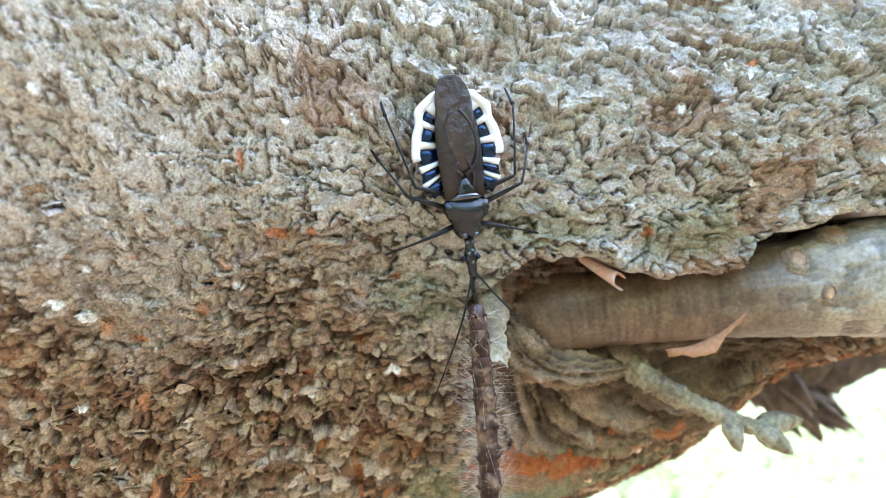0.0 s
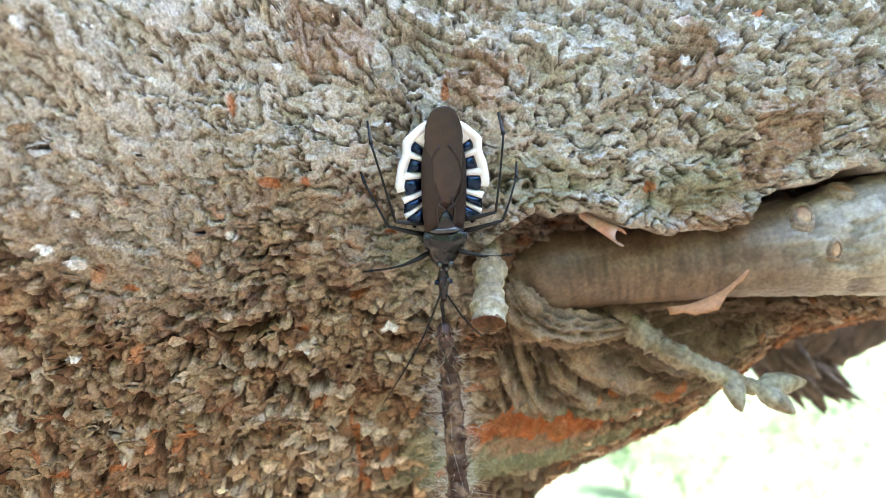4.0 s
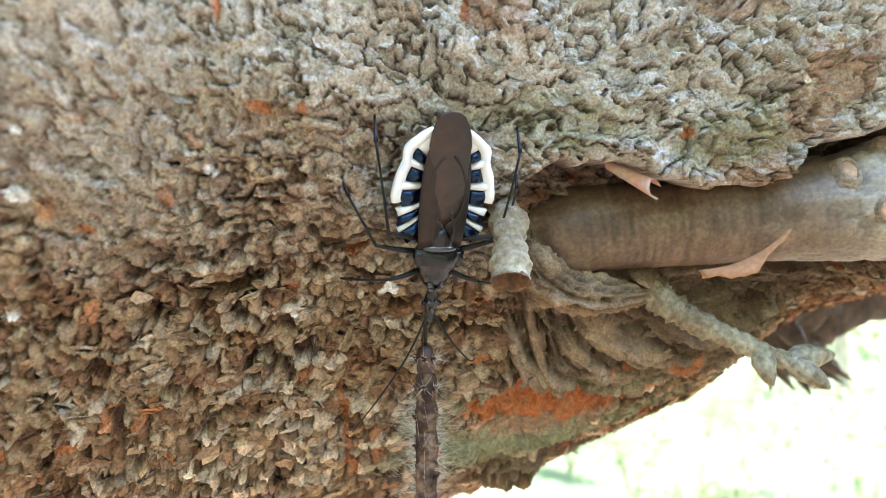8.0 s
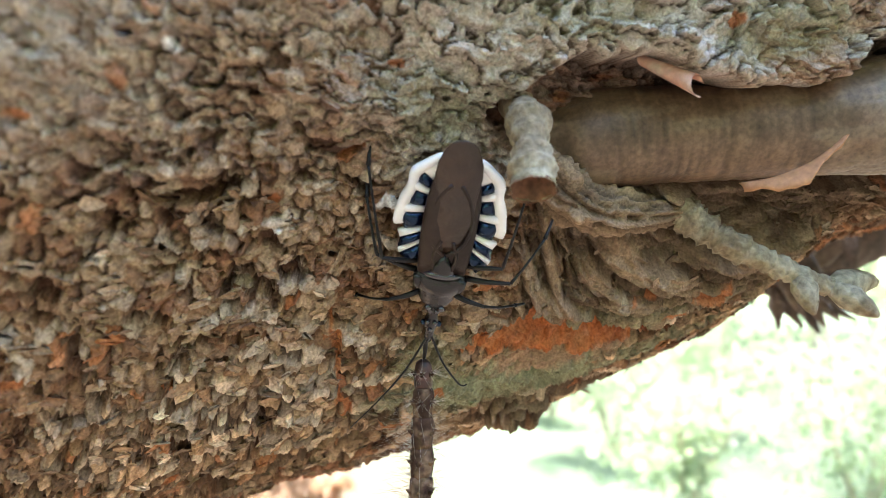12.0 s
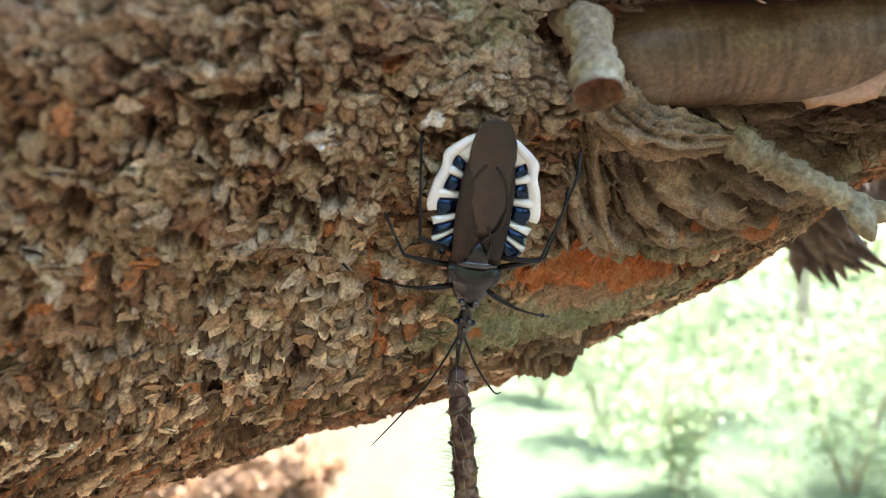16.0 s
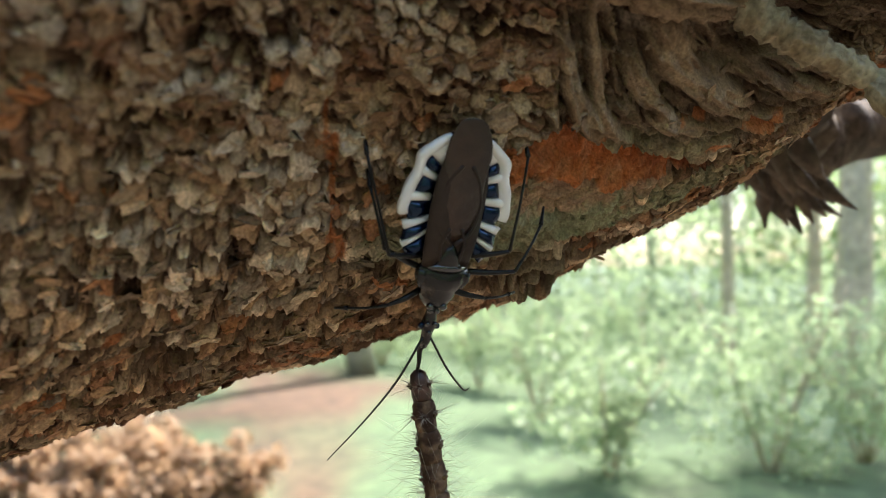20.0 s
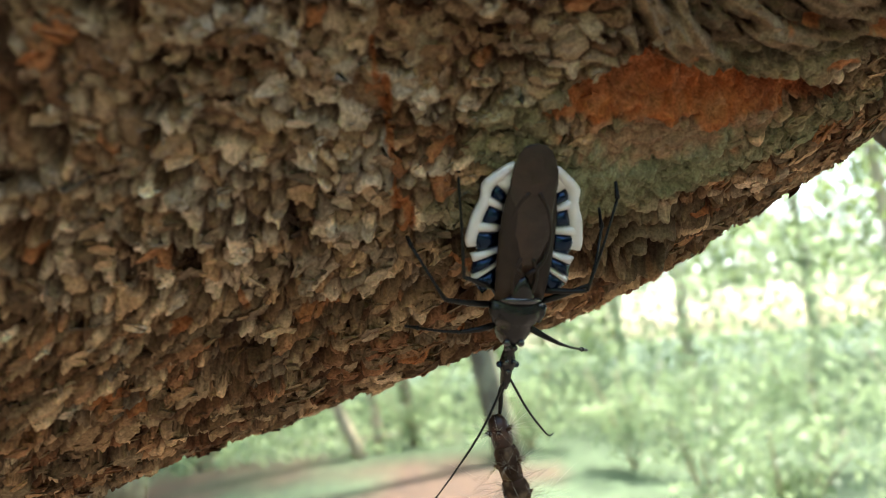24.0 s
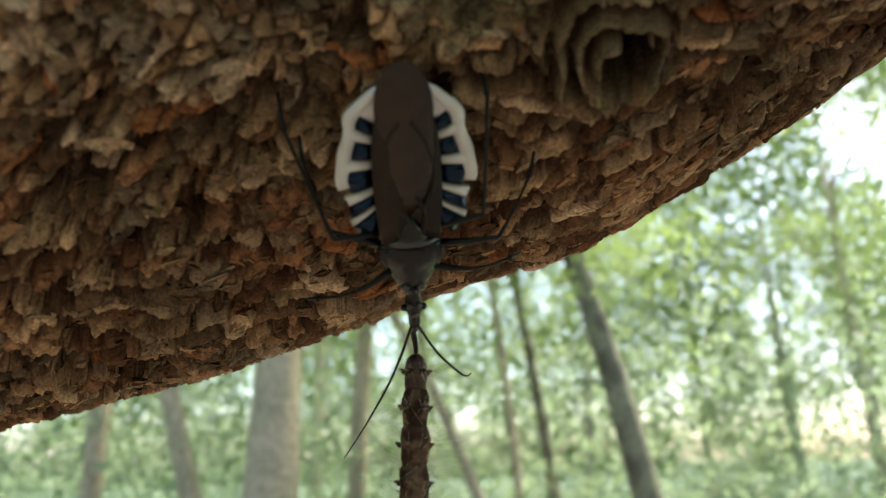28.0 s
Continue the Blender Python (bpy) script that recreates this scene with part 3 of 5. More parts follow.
def build_tree():
    tree = tagged(new("tree"), "old tree with a thick lichen-grey and red-brown scaly limb", "tree")
    xs, ss = np.arange(-6.6, 7.4, 0.0165), np.arange(-3.2, 10.2, 0.0165)
    X, S = (a.ravel() for a in np.meshgrid(xs, ss, indexing="ij"))
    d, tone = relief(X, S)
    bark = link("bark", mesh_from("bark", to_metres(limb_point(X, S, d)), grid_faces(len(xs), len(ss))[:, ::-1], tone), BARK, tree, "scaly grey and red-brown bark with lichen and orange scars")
    # the back of the limb, and its run to the trunk
    xb = np.concatenate([np.linspace(-34, -6.6, 60), np.arange(-6.5, 7.4, 0.15), np.linspace(7.5, 30, 40)])
    sb = np.linspace(9.9, 2 * math.pi * 5 - 2.9, 70)
    XB, SB = (a.ravel() for a in np.meshgrid(xb, sb, indexing="ij"))
    w = (SB - 9.9) / (2 * math.pi * 5 - 12.8)
    cy, cz = limb_middle(XB)
    r = limb_radius(XB, 9.9 / 5) * (1 - w) + limb_radius(XB, -2.9 / 5) * w - 0.55 + 0.3 * (fractal(XB, SB, 201) - 0.5)
    back = np.stack([XB, cy - r * np.cos(SB / 5), cz - r * np.sin(SB / 5)], -1)
    tone = np.array((0.2, 0.15, 0.1))[None] * (0.6 + 0.8 * fractal(XB * 2, SB * 2, 205))[:, None]
    link("bark_back", mesh_from("bark_back", to_metres(back), grid_faces(len(xb), len(sb))[:, ::-1], tone), BARK, tree)
    for name, xe in (("bark_near_trunk", np.linspace(-34, -6.55, 90)), ("bark_far_end", np.linspace(7.3, 30, 70))):
        XE, SE = (a.ravel() for a in np.meshgrid(xe, np.linspace(-3.2, 10.2, 110), indexing="ij"))
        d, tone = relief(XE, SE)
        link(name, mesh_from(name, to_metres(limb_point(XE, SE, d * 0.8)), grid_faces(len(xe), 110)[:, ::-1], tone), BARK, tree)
    # the trunk that bears the limb, out of view
    hs = np.linspace(0, 5.6, 90)
    HH, A = (a.ravel() for a in np.meshgrid(hs, np.linspace(0, 2 * math.pi, 60, endpoint=False), indexing="ij"))
    slim = (1 - 0.35 * ease(2.0, 5.0, HH)) * (1 - 0.97 * ease(5.0, 5.6, HH))
    rr = 0.19 * (1 + 0.35 * np.exp(-HH * 3)) + 0.012 * (fractal(A * 3, HH * 6, 211) - 0.5)
    tv = np.stack([-0.46 + rr * slim * np.cos(A), 0.12 + rr * slim * np.sin(A), HH], -1)
    tone = np.array((0.2, 0.15, 0.1))[None] * (0.6 + 0.8 * fractal(A * 6, HH * 12, 215))[:, None]
    link("trunk", mesh_from("trunk", tv, grid_faces(90, 60, True), tone), BARK, tree)
    return tree


tree = build_tree()


def build_branch(tree):
    """Smooth-barked branch that leaves the limb in the hollow; its bark turns grey and scaly further out."""
    n, m = 300, 150
    line = spline([(0.95, 10.2, 0.3), (1.0, 9.4, 0.5), (1.25, 8.8, 0.66), (1.75, 8.64, 0.75), (3.1, 8.52, 0.86), (5.2, 8.2, 1.13), (8.5, 7.9, 1.7), (16, 7.5, 3.2)], n)
    way = np.array([p.x for p in line])
    rad = np.interp(way, (0.7, 1.2, 2.0, 3.3, 4.2, 5.2, 8, 16), (0.62, 0.52, 0.47, 0.49, 0.58, 0.73, 0.75, 0.7))
    ring = np.array([[tuple(v) for v in tube_verts([line[i - 1] if i else line[0] * 2 - line[1], line[i], line[i + 1] if i < n - 1 else line[i] * 2 - line[i - 1]], [1, 1, 1], m)[m:2 * m]] for i in range(n)])
    mid = np.array([tuple(p) for p in line])[:, None]
    U, V = np.meshgrid(way, np.arange(m) / m * 6.2832, indexing="ij")
    root = 1 - ease(0.9, 1.35, U + 0.8 * (fractal(U * 2, V * 2, 431) - 0.5))
    sx, cx = np.sin(V), np.cos(V)
    scaly = ease(3.4, 4.6, U + 0.9 * (fractal(U * 2 + sx, cx * 2 + 9, 401) - 0.5))
    _, g, c, _, _ = cells(U * 5 + 0.6 * fractal(U * 5, V * 3, 403), V * 3.2, 405)
    wrinkle = fractal(U * 22, V * 1.2, 411, 3) - 0.5
    fibre = fractal(U * 0.9, V * 6, 433, 4) - 0.5
    relief_ = root * (0.28 * fibre + 0.1 * (fractal(U * 6, V * 5, 435) - 0.5)) + 0.02 * wrinkle * (1 - scaly) * (1 - root) + 0.03 * (fractal(U * 2.2, V * 1.3, 413) - 0.5) + scaly * (0.05 * (c - 0.5) - 0.03 * (1 - ease(0, 0.15, g)) + 0.03 * (fractal(U * 9, V * 7, 415) - 0.5))
    verts = mid + (ring - mid) * (rad[:, None] + relief_)[:, :, None]
    k = fractal(U * 2.5, V * 2 + 5, 421)[:, :, None]
    brown = np.array((0.135, 0.086, 0.05)) * (0.5 + 0.95 * k) * (1 + 1.1 * wrinkle[:, :, None])
    grey = np.array((0.3, 0.26, 0.195)) * (0.55 + 0.7 * c[:, :, None])
    blot = ease(0.55, 0.7, fractal(U * 1.7, V * 2.5, 425))[:, :, None]
    brown = brown * (1 - 0.45 * blot) + np.array((0.2, 0.155, 0.1)) * 0.45 * blot
    tone = brown * (1 - scaly[:, :, None]) + grey * scaly[:, :, None]
    tone = tone * (1 - root[:, :, None]) + np.array((0.2, 0.15, 0.1)) * (0.3 + 1.4 * (fibre[:, :, None] + 0.5)) * root[:, :, None]
    me = mesh_from("branch", to_metres(verts.reshape(-1, 3)), grid_faces(n, m, True)[:, ::-1], tone.reshape(-1, 3))
    return link("branch", me, SMOOTH_BARK, tree, "smooth brown branch, grey and scaly further out, with oval scars")


branch = build_branch(tree)


def build_collar(tree):
    """Fibrous ridge of bark that wraps the lower side of the branch's root and runs out into the limb's grain."""
    n, m = 160, 48
    line = spline([(0.78, 8.85, 0.95), (0.84, 8.55, 0.55), (1.02, 8.45, 0.2), (1.4, 8.55, 0.02), (1.95, 8.72, 0.03), (2.5, 9.0, 0.1)], n)
    ring = np.array([tuple(v) for v in tube_verts(line, lerp_list([0.1, 0.17, 0.22, 0.2, 0.16, 0.08], n), m)]).reshape(n, m, 3)
    mid = np.array([tuple(p) for p in line])[:, None]
    U, V = np.meshgrid(np.linspace(0, 3, n), np.arange(m) / m * 6.2832, indexing="ij")
    fibre, knob = fractal(U * 2.0, V * 5, 441, 4), fractal(U * 8, V * 4, 443)
    verts = mid + (ring - mid) * (0.1 + 1.1 * fibre + 0.8 * knob)[:, :, None]
    tone = np.array((0.2, 0.14, 0.085)) * (2.0 * fibre + 1.6 * knob - 0.8).clip(0.15, 2)[:, :, None]
    link("branch_collar", mesh_from("branch_collar", to_metres(verts.reshape(-1, 3)), grid_faces(n, m, True)[:, ::-1], tone.reshape(-1, 3)), BARK, tree, "fibrous brown bark ridge under the branch")


build_collar(tree)


def build_stub(tree):
    line = spline([(0.55, 8.3, 0.95), (0.54, 7.75, 0.72), (0.52, 7.45, 0.38), (0.5, 7.28, 0.02)], 52)
    rad = [0.125 + 0.05 * i / 51 + 0.02 * math.sin(i * 0.31 + 0.6) + 0.012 * math.sin(i * 0.9) + (0.018 if 22 < i < 26 else 0) for i in range(52)]
    stub = tube("stub", [cm(*p) for p in line], [r / 100 for r in rad], GREY_TWIG, tree, "grey broken twig stub with a hollow brown end", sides=30, wobble=0.055, seed=3, capped=False)
    end, way = Vector(line[-1]), (Vector(line[-1]) - Vector(line[-3])).normalized()
    tube("broken_end", [cm(*(end - way * 0.34)), cm(*(end - way * 0.12)), cm(*(end + way * 0.01))], [0.0003, 0.0011, 0.00185], HOLLOW_WOOD, stub, "hollow brown wood", sides=16, wobble=0.1, capped=False)
    return stub


build_stub(tree)


TWIG = ((2.28, 8.95, 0.13), (2.53, 8.85, -0.06), (2.80, 8.78, -0.25), (3.13, 8.73, -0.41), (3.48, 8.72, -0.56), (3.80, 8.70, -0.68), (4.55, 9.00, -0.61), (4.10, 8.40, -0.96), (3.55, 8.55, -0.95))


def build_twig(tree):
    line = spline([(1.75, 9.3, 0.3), TWIG[0], TWIG[1], TWIG[2], TWIG[3], TWIG[4], TWIG[5]], 60)
    rng = np.random.default_rng(6)
    rad = [float(np.interp(i, (0, 12, 24, 36, 48, 59), (0.19, 0.17, 0.15, 0.12, 0.105, 0.1))) * (1 + 0.1 * rng.normal()) + (0.025 if i in (23, 24, 33, 34, 44) else 0) for i in range(60)]
    twig = tube("twig", [cm(*p) for p in line], [r / 100 for r in rad], GREY_TWIG, tree, "grey lichen-covered side twig with buds", sides=16, wobble=0.12, seed=5)
    for a, b, r in ((TWIG[5], TWIG[6], 0.14), (TWIG[5], TWIG[7], 0.125), (TWIG[4], TWIG[8], 0.12)):
        pts = spline([a, tuple((np.array(a) + np.array(b)) / 2 + np.array((0, 0, 0.02))), b], 9)
        tube("bud", [cm(*p) for p in pts], [r / 100 * q for q in (0.5, 0.7, 0.95, 1.05, 1.0, 0.9, 0.75, 0.5, 0.15)], GREY_TWIG, twig, sides=10, wobble=0.12, seed=int(r * 900))
    return twig


build_twig(tree)


def sheet(name, rows, thick, mat, parent, label=""):
    """A thin curved flake: rows of points in centimetres, thickened inwards."""
    n, m = len(rows), len(rows[0])
    bm = bmesh.new()
    a = [[bm.verts.new(cm(*p)) for p in r] for r in rows]
    nrm = (a[-1][0].co - a[0][0].co).cross(a[0][-1].co - a[0][0].co).normalized() * thick / 100
    b = [[bm.verts.new(v.co + nrm) for v in r] for r in a]
    for i in range(n - 1):
        for j in range(m - 1):
            bm.faces.new((a[i][j], a[i + 1][j], a[i + 1][j + 1], a[i][j + 1]))
            bm.faces.new((b[i][j + 1], b[i + 1][j + 1], b[i + 1][j], b[i][j]))
    for i in range(n - 1):
        for k in (0, m - 1):
            bm.faces.new((a[i][k], b[i][k], b[i + 1][k], a[i + 1][k]))
    for j in range(m - 1):
        for k in (0, n - 1):
            bm.faces.new((a[k][j], a[k][j + 1], b[k][j + 1], b[k][j]))
    bmesh.ops.recalc_face_normals(bm, faces=bm.faces)
    return part(name, bm, mat, parent, label)


def build_flakes(tree):
    # dry papery flake that hangs from the branch
    rows = []
    upper = spline([(2.59, 8.15, 0.25), (2.85, 8.02, 0.29), (3.1, 7.92, 0.4), (3.27, 7.88, 0.52), (3.42, 7.86, 0.65)], 16)
    lower = spline([(2.61, 8.1, 0.17), (2.83, 7.95, 0.165), (3.04, 7.84, 0.205), (3.19, 7.83, 0.38), (3.43, 7.84, 0.615)], 16)
    rng = np.random.default_rng(4)
    for i in range(16):
        a, b = np.array(upper[i]), np.array(lower[i]) + np.array((0, 0, 0.012 * rng.normal()))
        rows.append([tuple(a * (1 - v) + b * v + np.array((0, -0.03 * math.sin(v * 3.1), 0.0))) for v in np.linspace(0, 1, 6)])
    sheet("dry_flake", rows, 0.01, DRY_FLAKE, tree, "dry orange-brown papery bark flake")
    # pinkish flake rolled into a little tube
    rows = []
    a, b = np.array((1.62, 8.0, 1.3)), np.array((1.98, 7.66, 0.98))
    for i in range(10):
        u = i / 9
        p = a * (1 - u) + b * u
        r = 0.05 + 0.05 * u
        rows.append([tuple(p + np.array((r * 0.8 * math.cos(q), r * 0.5 * math.cos(q) + 0.0, r * math.sin(q)))) for q in np.linspace(0.4, 5.2, 12)])
    sheet("rolled_flake", rows, 0.01, PINK_FLAKE, tree, "pinkish bark flake rolled into a tube")


build_flakes(tree)


def build_scars(branch):
    """Leaf scars and cut marks: pale oval rims with a wooden middle, on the branch."""
    for x, y, z, w, h, tilt in ((4.55, 7.89, 1.55, 0.12, 0.13, 50), (4.08, 7.87, 1.26, 0.11, 0.15, 29), (4.33, 7.74, 0.86, 0.06, 0.1, -15), (5.5, 7.52, 1.52, 0.1, 0.14, 28)):
        bm = bmesh.new()
        n = 18
        mid = cm(x, y, z)
        out_, up_ = Vector((0, -math.cos(radians(tilt)), math.sin(radians(tilt)))), Vector((0, math.sin(radians(tilt)), math.cos(radians(tilt))))

        def ring(r, out):
            return [bm.verts.new(mid + (Vector((w * r * math.cos(k * 6.2832 / n) * (1 + 0.1 * math.sin(k * 12.566 / n + x * 9) + 0.06 * math.sin(k * 31.4 / n + x * 5)), 0, 0)) + out_ * out + up_ * (h * r * math.sin(k * 6.2832 / n) * (1 + 0.08 * math.sin(k * 18.85 / n + y * 7)))) / 100) for k in range(n)]

        def join(rings):
            for p, q in zip(rings, rings[1:]):
                for k in range(n):
                    bm.faces.new((p[k], p[(k + 1) % n], q[(k + 1) % n], q[k]))
            return rings[-1]

        join([ring(1.5, -0.04), ring(1.2, 0.05), ring(0.95, 0.068), ring(0.8, 0.045)])
        bmesh.ops.recalc_face_normals(bm, faces=bm.faces)
        scar = part("leaf_scar", bm, SCAR_RIM, branch, "pale raised oval scar")
        bm = bmesh.new()
        bm.faces.new(join([ring(0.86, 0.02), ring(0.7, 0.052), ring(0.35, 0.058)]))
        bmesh.ops.recalc_face_normals(bm, faces=bm.faces)
        part("scar_middle", bm, CUT_WOOD, scar, "orange-brown wood")


build_scars(branch)


def build_dead_spur(tree):
    """Ragged dead spur behind the limb, with curled withered scales hanging from it."""
    line = spline([(5.6, 12.8, 1.2), (6.6, 14.2, 0.6), (8.0, 15.4, 0.35), (11.5, 16.3, 1.2), (18, 17.5, 3.2)], 40)
    rng = np.random.default_rng(8)
    rad = [0.9 - 0.3 * i / 39 + 0.18 * rng.random() for i in range(40)]
    spur = tube("dead_spur", [cm(*p) for p in line], [r / 100 for r in rad], DEAD_LEAF, tree, "ragged dark dead spur with withered hanging scales", sides=16, wobble=0.16, seed=9)
    for k in range(32):
        base = Vector(line[7 + int(rng.random() * 12)]) + Vector((rng.normal(0, 0.25), rng.normal(0, 0.3), -0.5))
        way = Vector((0.55 + rng.normal(0, 0.4), rng.normal(0, 0.35), -1.0)).normalized()
        length, curl = 0.9 + 0.8 * rng.random(), rng.normal(0, 0.25)
        pts = [base + way * length * u + Vector((0.5 + curl, 0, 0.15)) * 0.55 * u * u for u in np.linspace(0, 1, 7)]
        tube("withered_scale", [cm(*p) for p in pts], [q * (0.13 + 0.07 * rng.random()) / 100 for q in (0.8, 1.0, 1.1, 1.0, 0.8, 0.5, 0.1)], DEAD_LEAF, spur, sides=6, wobble=0.15, seed=k)


build_dead_spur(tree)


def build_loose_bark(tree):
    """Loose scales that lift from the bark, and a litter of crumbs too many to count."""
    rng = np.random.default_rng(21)
    shapes = []
    for k in range(8):
        n, m = 6, 5
        curl, twist = 0.25 + 0.5 * rng.random(), rng.normal(0, 0.25)
        ragged = 1 + 0.3 * rng.normal(0, 1, (n, 2))
        top = np.zeros((n, m, 3))
        for i in range(n):
            for j in range(m):
                u, v = i / (n - 1) * 2 - 1, j / (m - 1) * 2 - 1
                w = (1 - 0.45 * u * u) * ragged[i, 0 if v < 0 else 1] * 0.65
                top[i, j] = (u + 0.22 * rng.normal() * (abs(u) == 1), v * w + 0.1 * rng.normal(), curl * 0.2 * (v + 0.6) ** 2 * 0.5 + twist * u * v * 0.25 + 0.16 * rng.random())
        low = top * np.array((0.96, 0.96, 1)) - np.array((0, 0, 0.08))
        verts = np.concatenate([top.reshape(-1, 3), low.reshape(-1, 3)])
        g = grid_faces(n, m)
        edge = [i * m for i in range(n)] + [(n - 1) * m + j for j in range(1, m)] + [i * m + m - 1 for i in range(n - 2, -1, -1)] + [j for j in range(m - 2, 0, -1)]
        rim = [(edge[i], edge[(i + 1) % len(edge)], edge[(i + 1) % len(edge)] + n * m, edge[i] + n * m) for i in range(len(edge))]
        shapes.append((verts, np.concatenate([g, g[:, ::-1] + n * m, np.array(rim)])))
    looks = {}
    for name, mat in (("grey", FLAKE_GREY), ("brown", FLAKE), ("orange", ORANGE_FLAKE)):
        looks[name] = []
        for verts, faces in shapes:
            me = mesh_from("bark_scale", verts * 0.001, faces)
            me.materials.append(mat)
            looks[name].append(me)
    spots = [(x, q) for x, q in zip(rng.uniform(-4.6, 5.4, 600), rng.uniform(-1.9, 8.3, 600)) if not (x > 0.2 and 0.7 < q < 3.3 or x > 0.4 and 3.2 < q < 6.9)][:290]
    lifts, _ = relief(np.array([p[0] for p in spots]), np.array([p[1] for p in spots]))
    for k, ((x, q), lift) in enumerate(zip(spots, lifts)):
        kind = "orange" if rng.random() < 0.025 else "grey" if q < 1.4 + rng.normal(0, 0.7) else "brown"
        ob = new("bark_scale", looks[kind][k % 8])
        ob.parent = tree
        size = 0.32 + 0.5 * rng.random()
        ob.matrix_basis = limb_frame(x, q, float(lift) + 0.004) @ pose(0, 0, 0, rng.normal(0, 7), rng.normal(0, 7), rng.normal(10, 28)) @ Matrix.Diagonal((size * (1.0 + 0.4 * rng.random()), size, size, 1))
    count = 11000
    x, q = rng.uniform(-5.6, 6.0, count), rng.uniform(-2.2, 9.0, count)
    keep = ((q > 2.6) | (rng.random(count) < 0.12)) & (np.hypot(x - 1.14, q - 6.5) > 0.75) & ~((np.abs(x - 1.7) < 1.2) & (np.abs(q - 5.3) < 0.3)) & ~((np.hypot((x - 0.9) / 1.4, (q - 5.85) / 0.4) < 1) & (rng.random(count) < 0.8)) & ~((x > 0.4) & (q > 0.8) & (q < 3.3)) & ~((x > 0.6) & (x < 3.6) & (q > 3.2) & (q < 5.2) & (rng.random(count) < 0.94))
    x, q = x[keep], q[keep]
    n = len(x)
    d, tone = relief(x, q)
    turn, size = rng.normal(0.1, 0.5, n), 0.014 + 0.042 * rng.random(n) ** 1.8
    long_, wide = size * (1.1 + 0.8 * rng.random(n)), size * (0.6 + 0.5 * rng.random(n))
    tilt_a, tilt_b = rng.normal(0, 0.28, n), rng.normal(0, 0.28, n)
    corners = []
    for thick in (0.0, -0.018):
        for a, b in ((-1, -0.7), (0.1, -1), (1, -0.5), (0.9, 0.6), (-0.1, 1), (-1, 0.5)):
            jag = 1 + 0.35 * rng.normal(0, 1, n).clip(-1, 1)
            u, v = a * long_ * jag, b * wide * jag
            du, dv = u * np.cos(turn) - v * np.sin(turn), u * np.sin(turn) + v * np.cos(turn)
            r = limb_radius(x, q / 5)
            corners.append(limb_point(x + du, q + dv * 5 / r, d + 0.008 + thick + tilt_a * du + tilt_b * dv))
    verts = np.stack(corners, 1).reshape(-1, 3)
    base = np.arange(n)[:, None] * 12
    quads = [(0, 1, 2, 3), (0, 3, 4, 5)] + [(i, (i + 1) % 6, (i + 1) % 6 + 6, i + 6) for i in range(6)]
    faces = np.concatenate([base + np.array(f)[None] for f in quads])
    shade = np.repeat(np.clip(tone * rng.uniform(0.75, 1.2, (n, 1)), 0.01, 0.85), 12, 0)
    ob = link("bark_litter", mesh_from("bark_litter", to_metres(verts), faces, shade), BARK, tree, smooth=False)
    tagged(ob, kind="stuff")


build_loose_bark(tree)


# ---- the assassin bug; its space: y forwards, z away from the bark, origin in the pronotum ----
def ring_body(name, stations, mat, parent, label="", sides=24):
    """stations: y, half width, height up, depth down, z of the middle; centimetres."""
    verts = []
    for y, w, up, down, z in stations:
        for k in range(sides):
            a = 2 * math.pi * k / sides
            c, sn = math.cos(a), math.sin(a)
            verts.append((w * c / 100, y / 100, (z + sn * (up if sn > 0 else down)) / 100))
    n = len(stations)
    faces = [(i * sides + k, i * sides + (k + 1) % sides, (i + 1) * sides + (k + 1) % sides, (i + 1) * sides + k) for i in range(n - 1) for k in range(sides)]
    me = bpy.data.meshes.new(name)
    me.from_pydata(verts, [], faces + [tuple(range(sides - 1, -1, -1)), tuple(range((n - 1) * sides, n * sides))])
    bm = bmesh.new()
    bm.from_mesh(me)
    bmesh.ops.recalc_face_normals(bm, faces=bm.faces)
    bm.to_mesh(me)
    bm.free()
    return link(name, me, mat, parent, label)


ABDOMEN = (-0.66, 0.465, 0.6)      # middle along y, half width, half length


def abdomen_edge(f):
    """Half width of the abdomen's edge at angle f from its rear end (0) to its front (pi)."""
    y = ABDOMEN[0] - ABDOMEN[2] * math.cos(f)
    w = ABDOMEN[1] * math.sin(f) ** 0.75 * (1 + 0.045 * math.cos(8 * f) + 0.02 * math.cos(14 * f + 1))
    return w, y


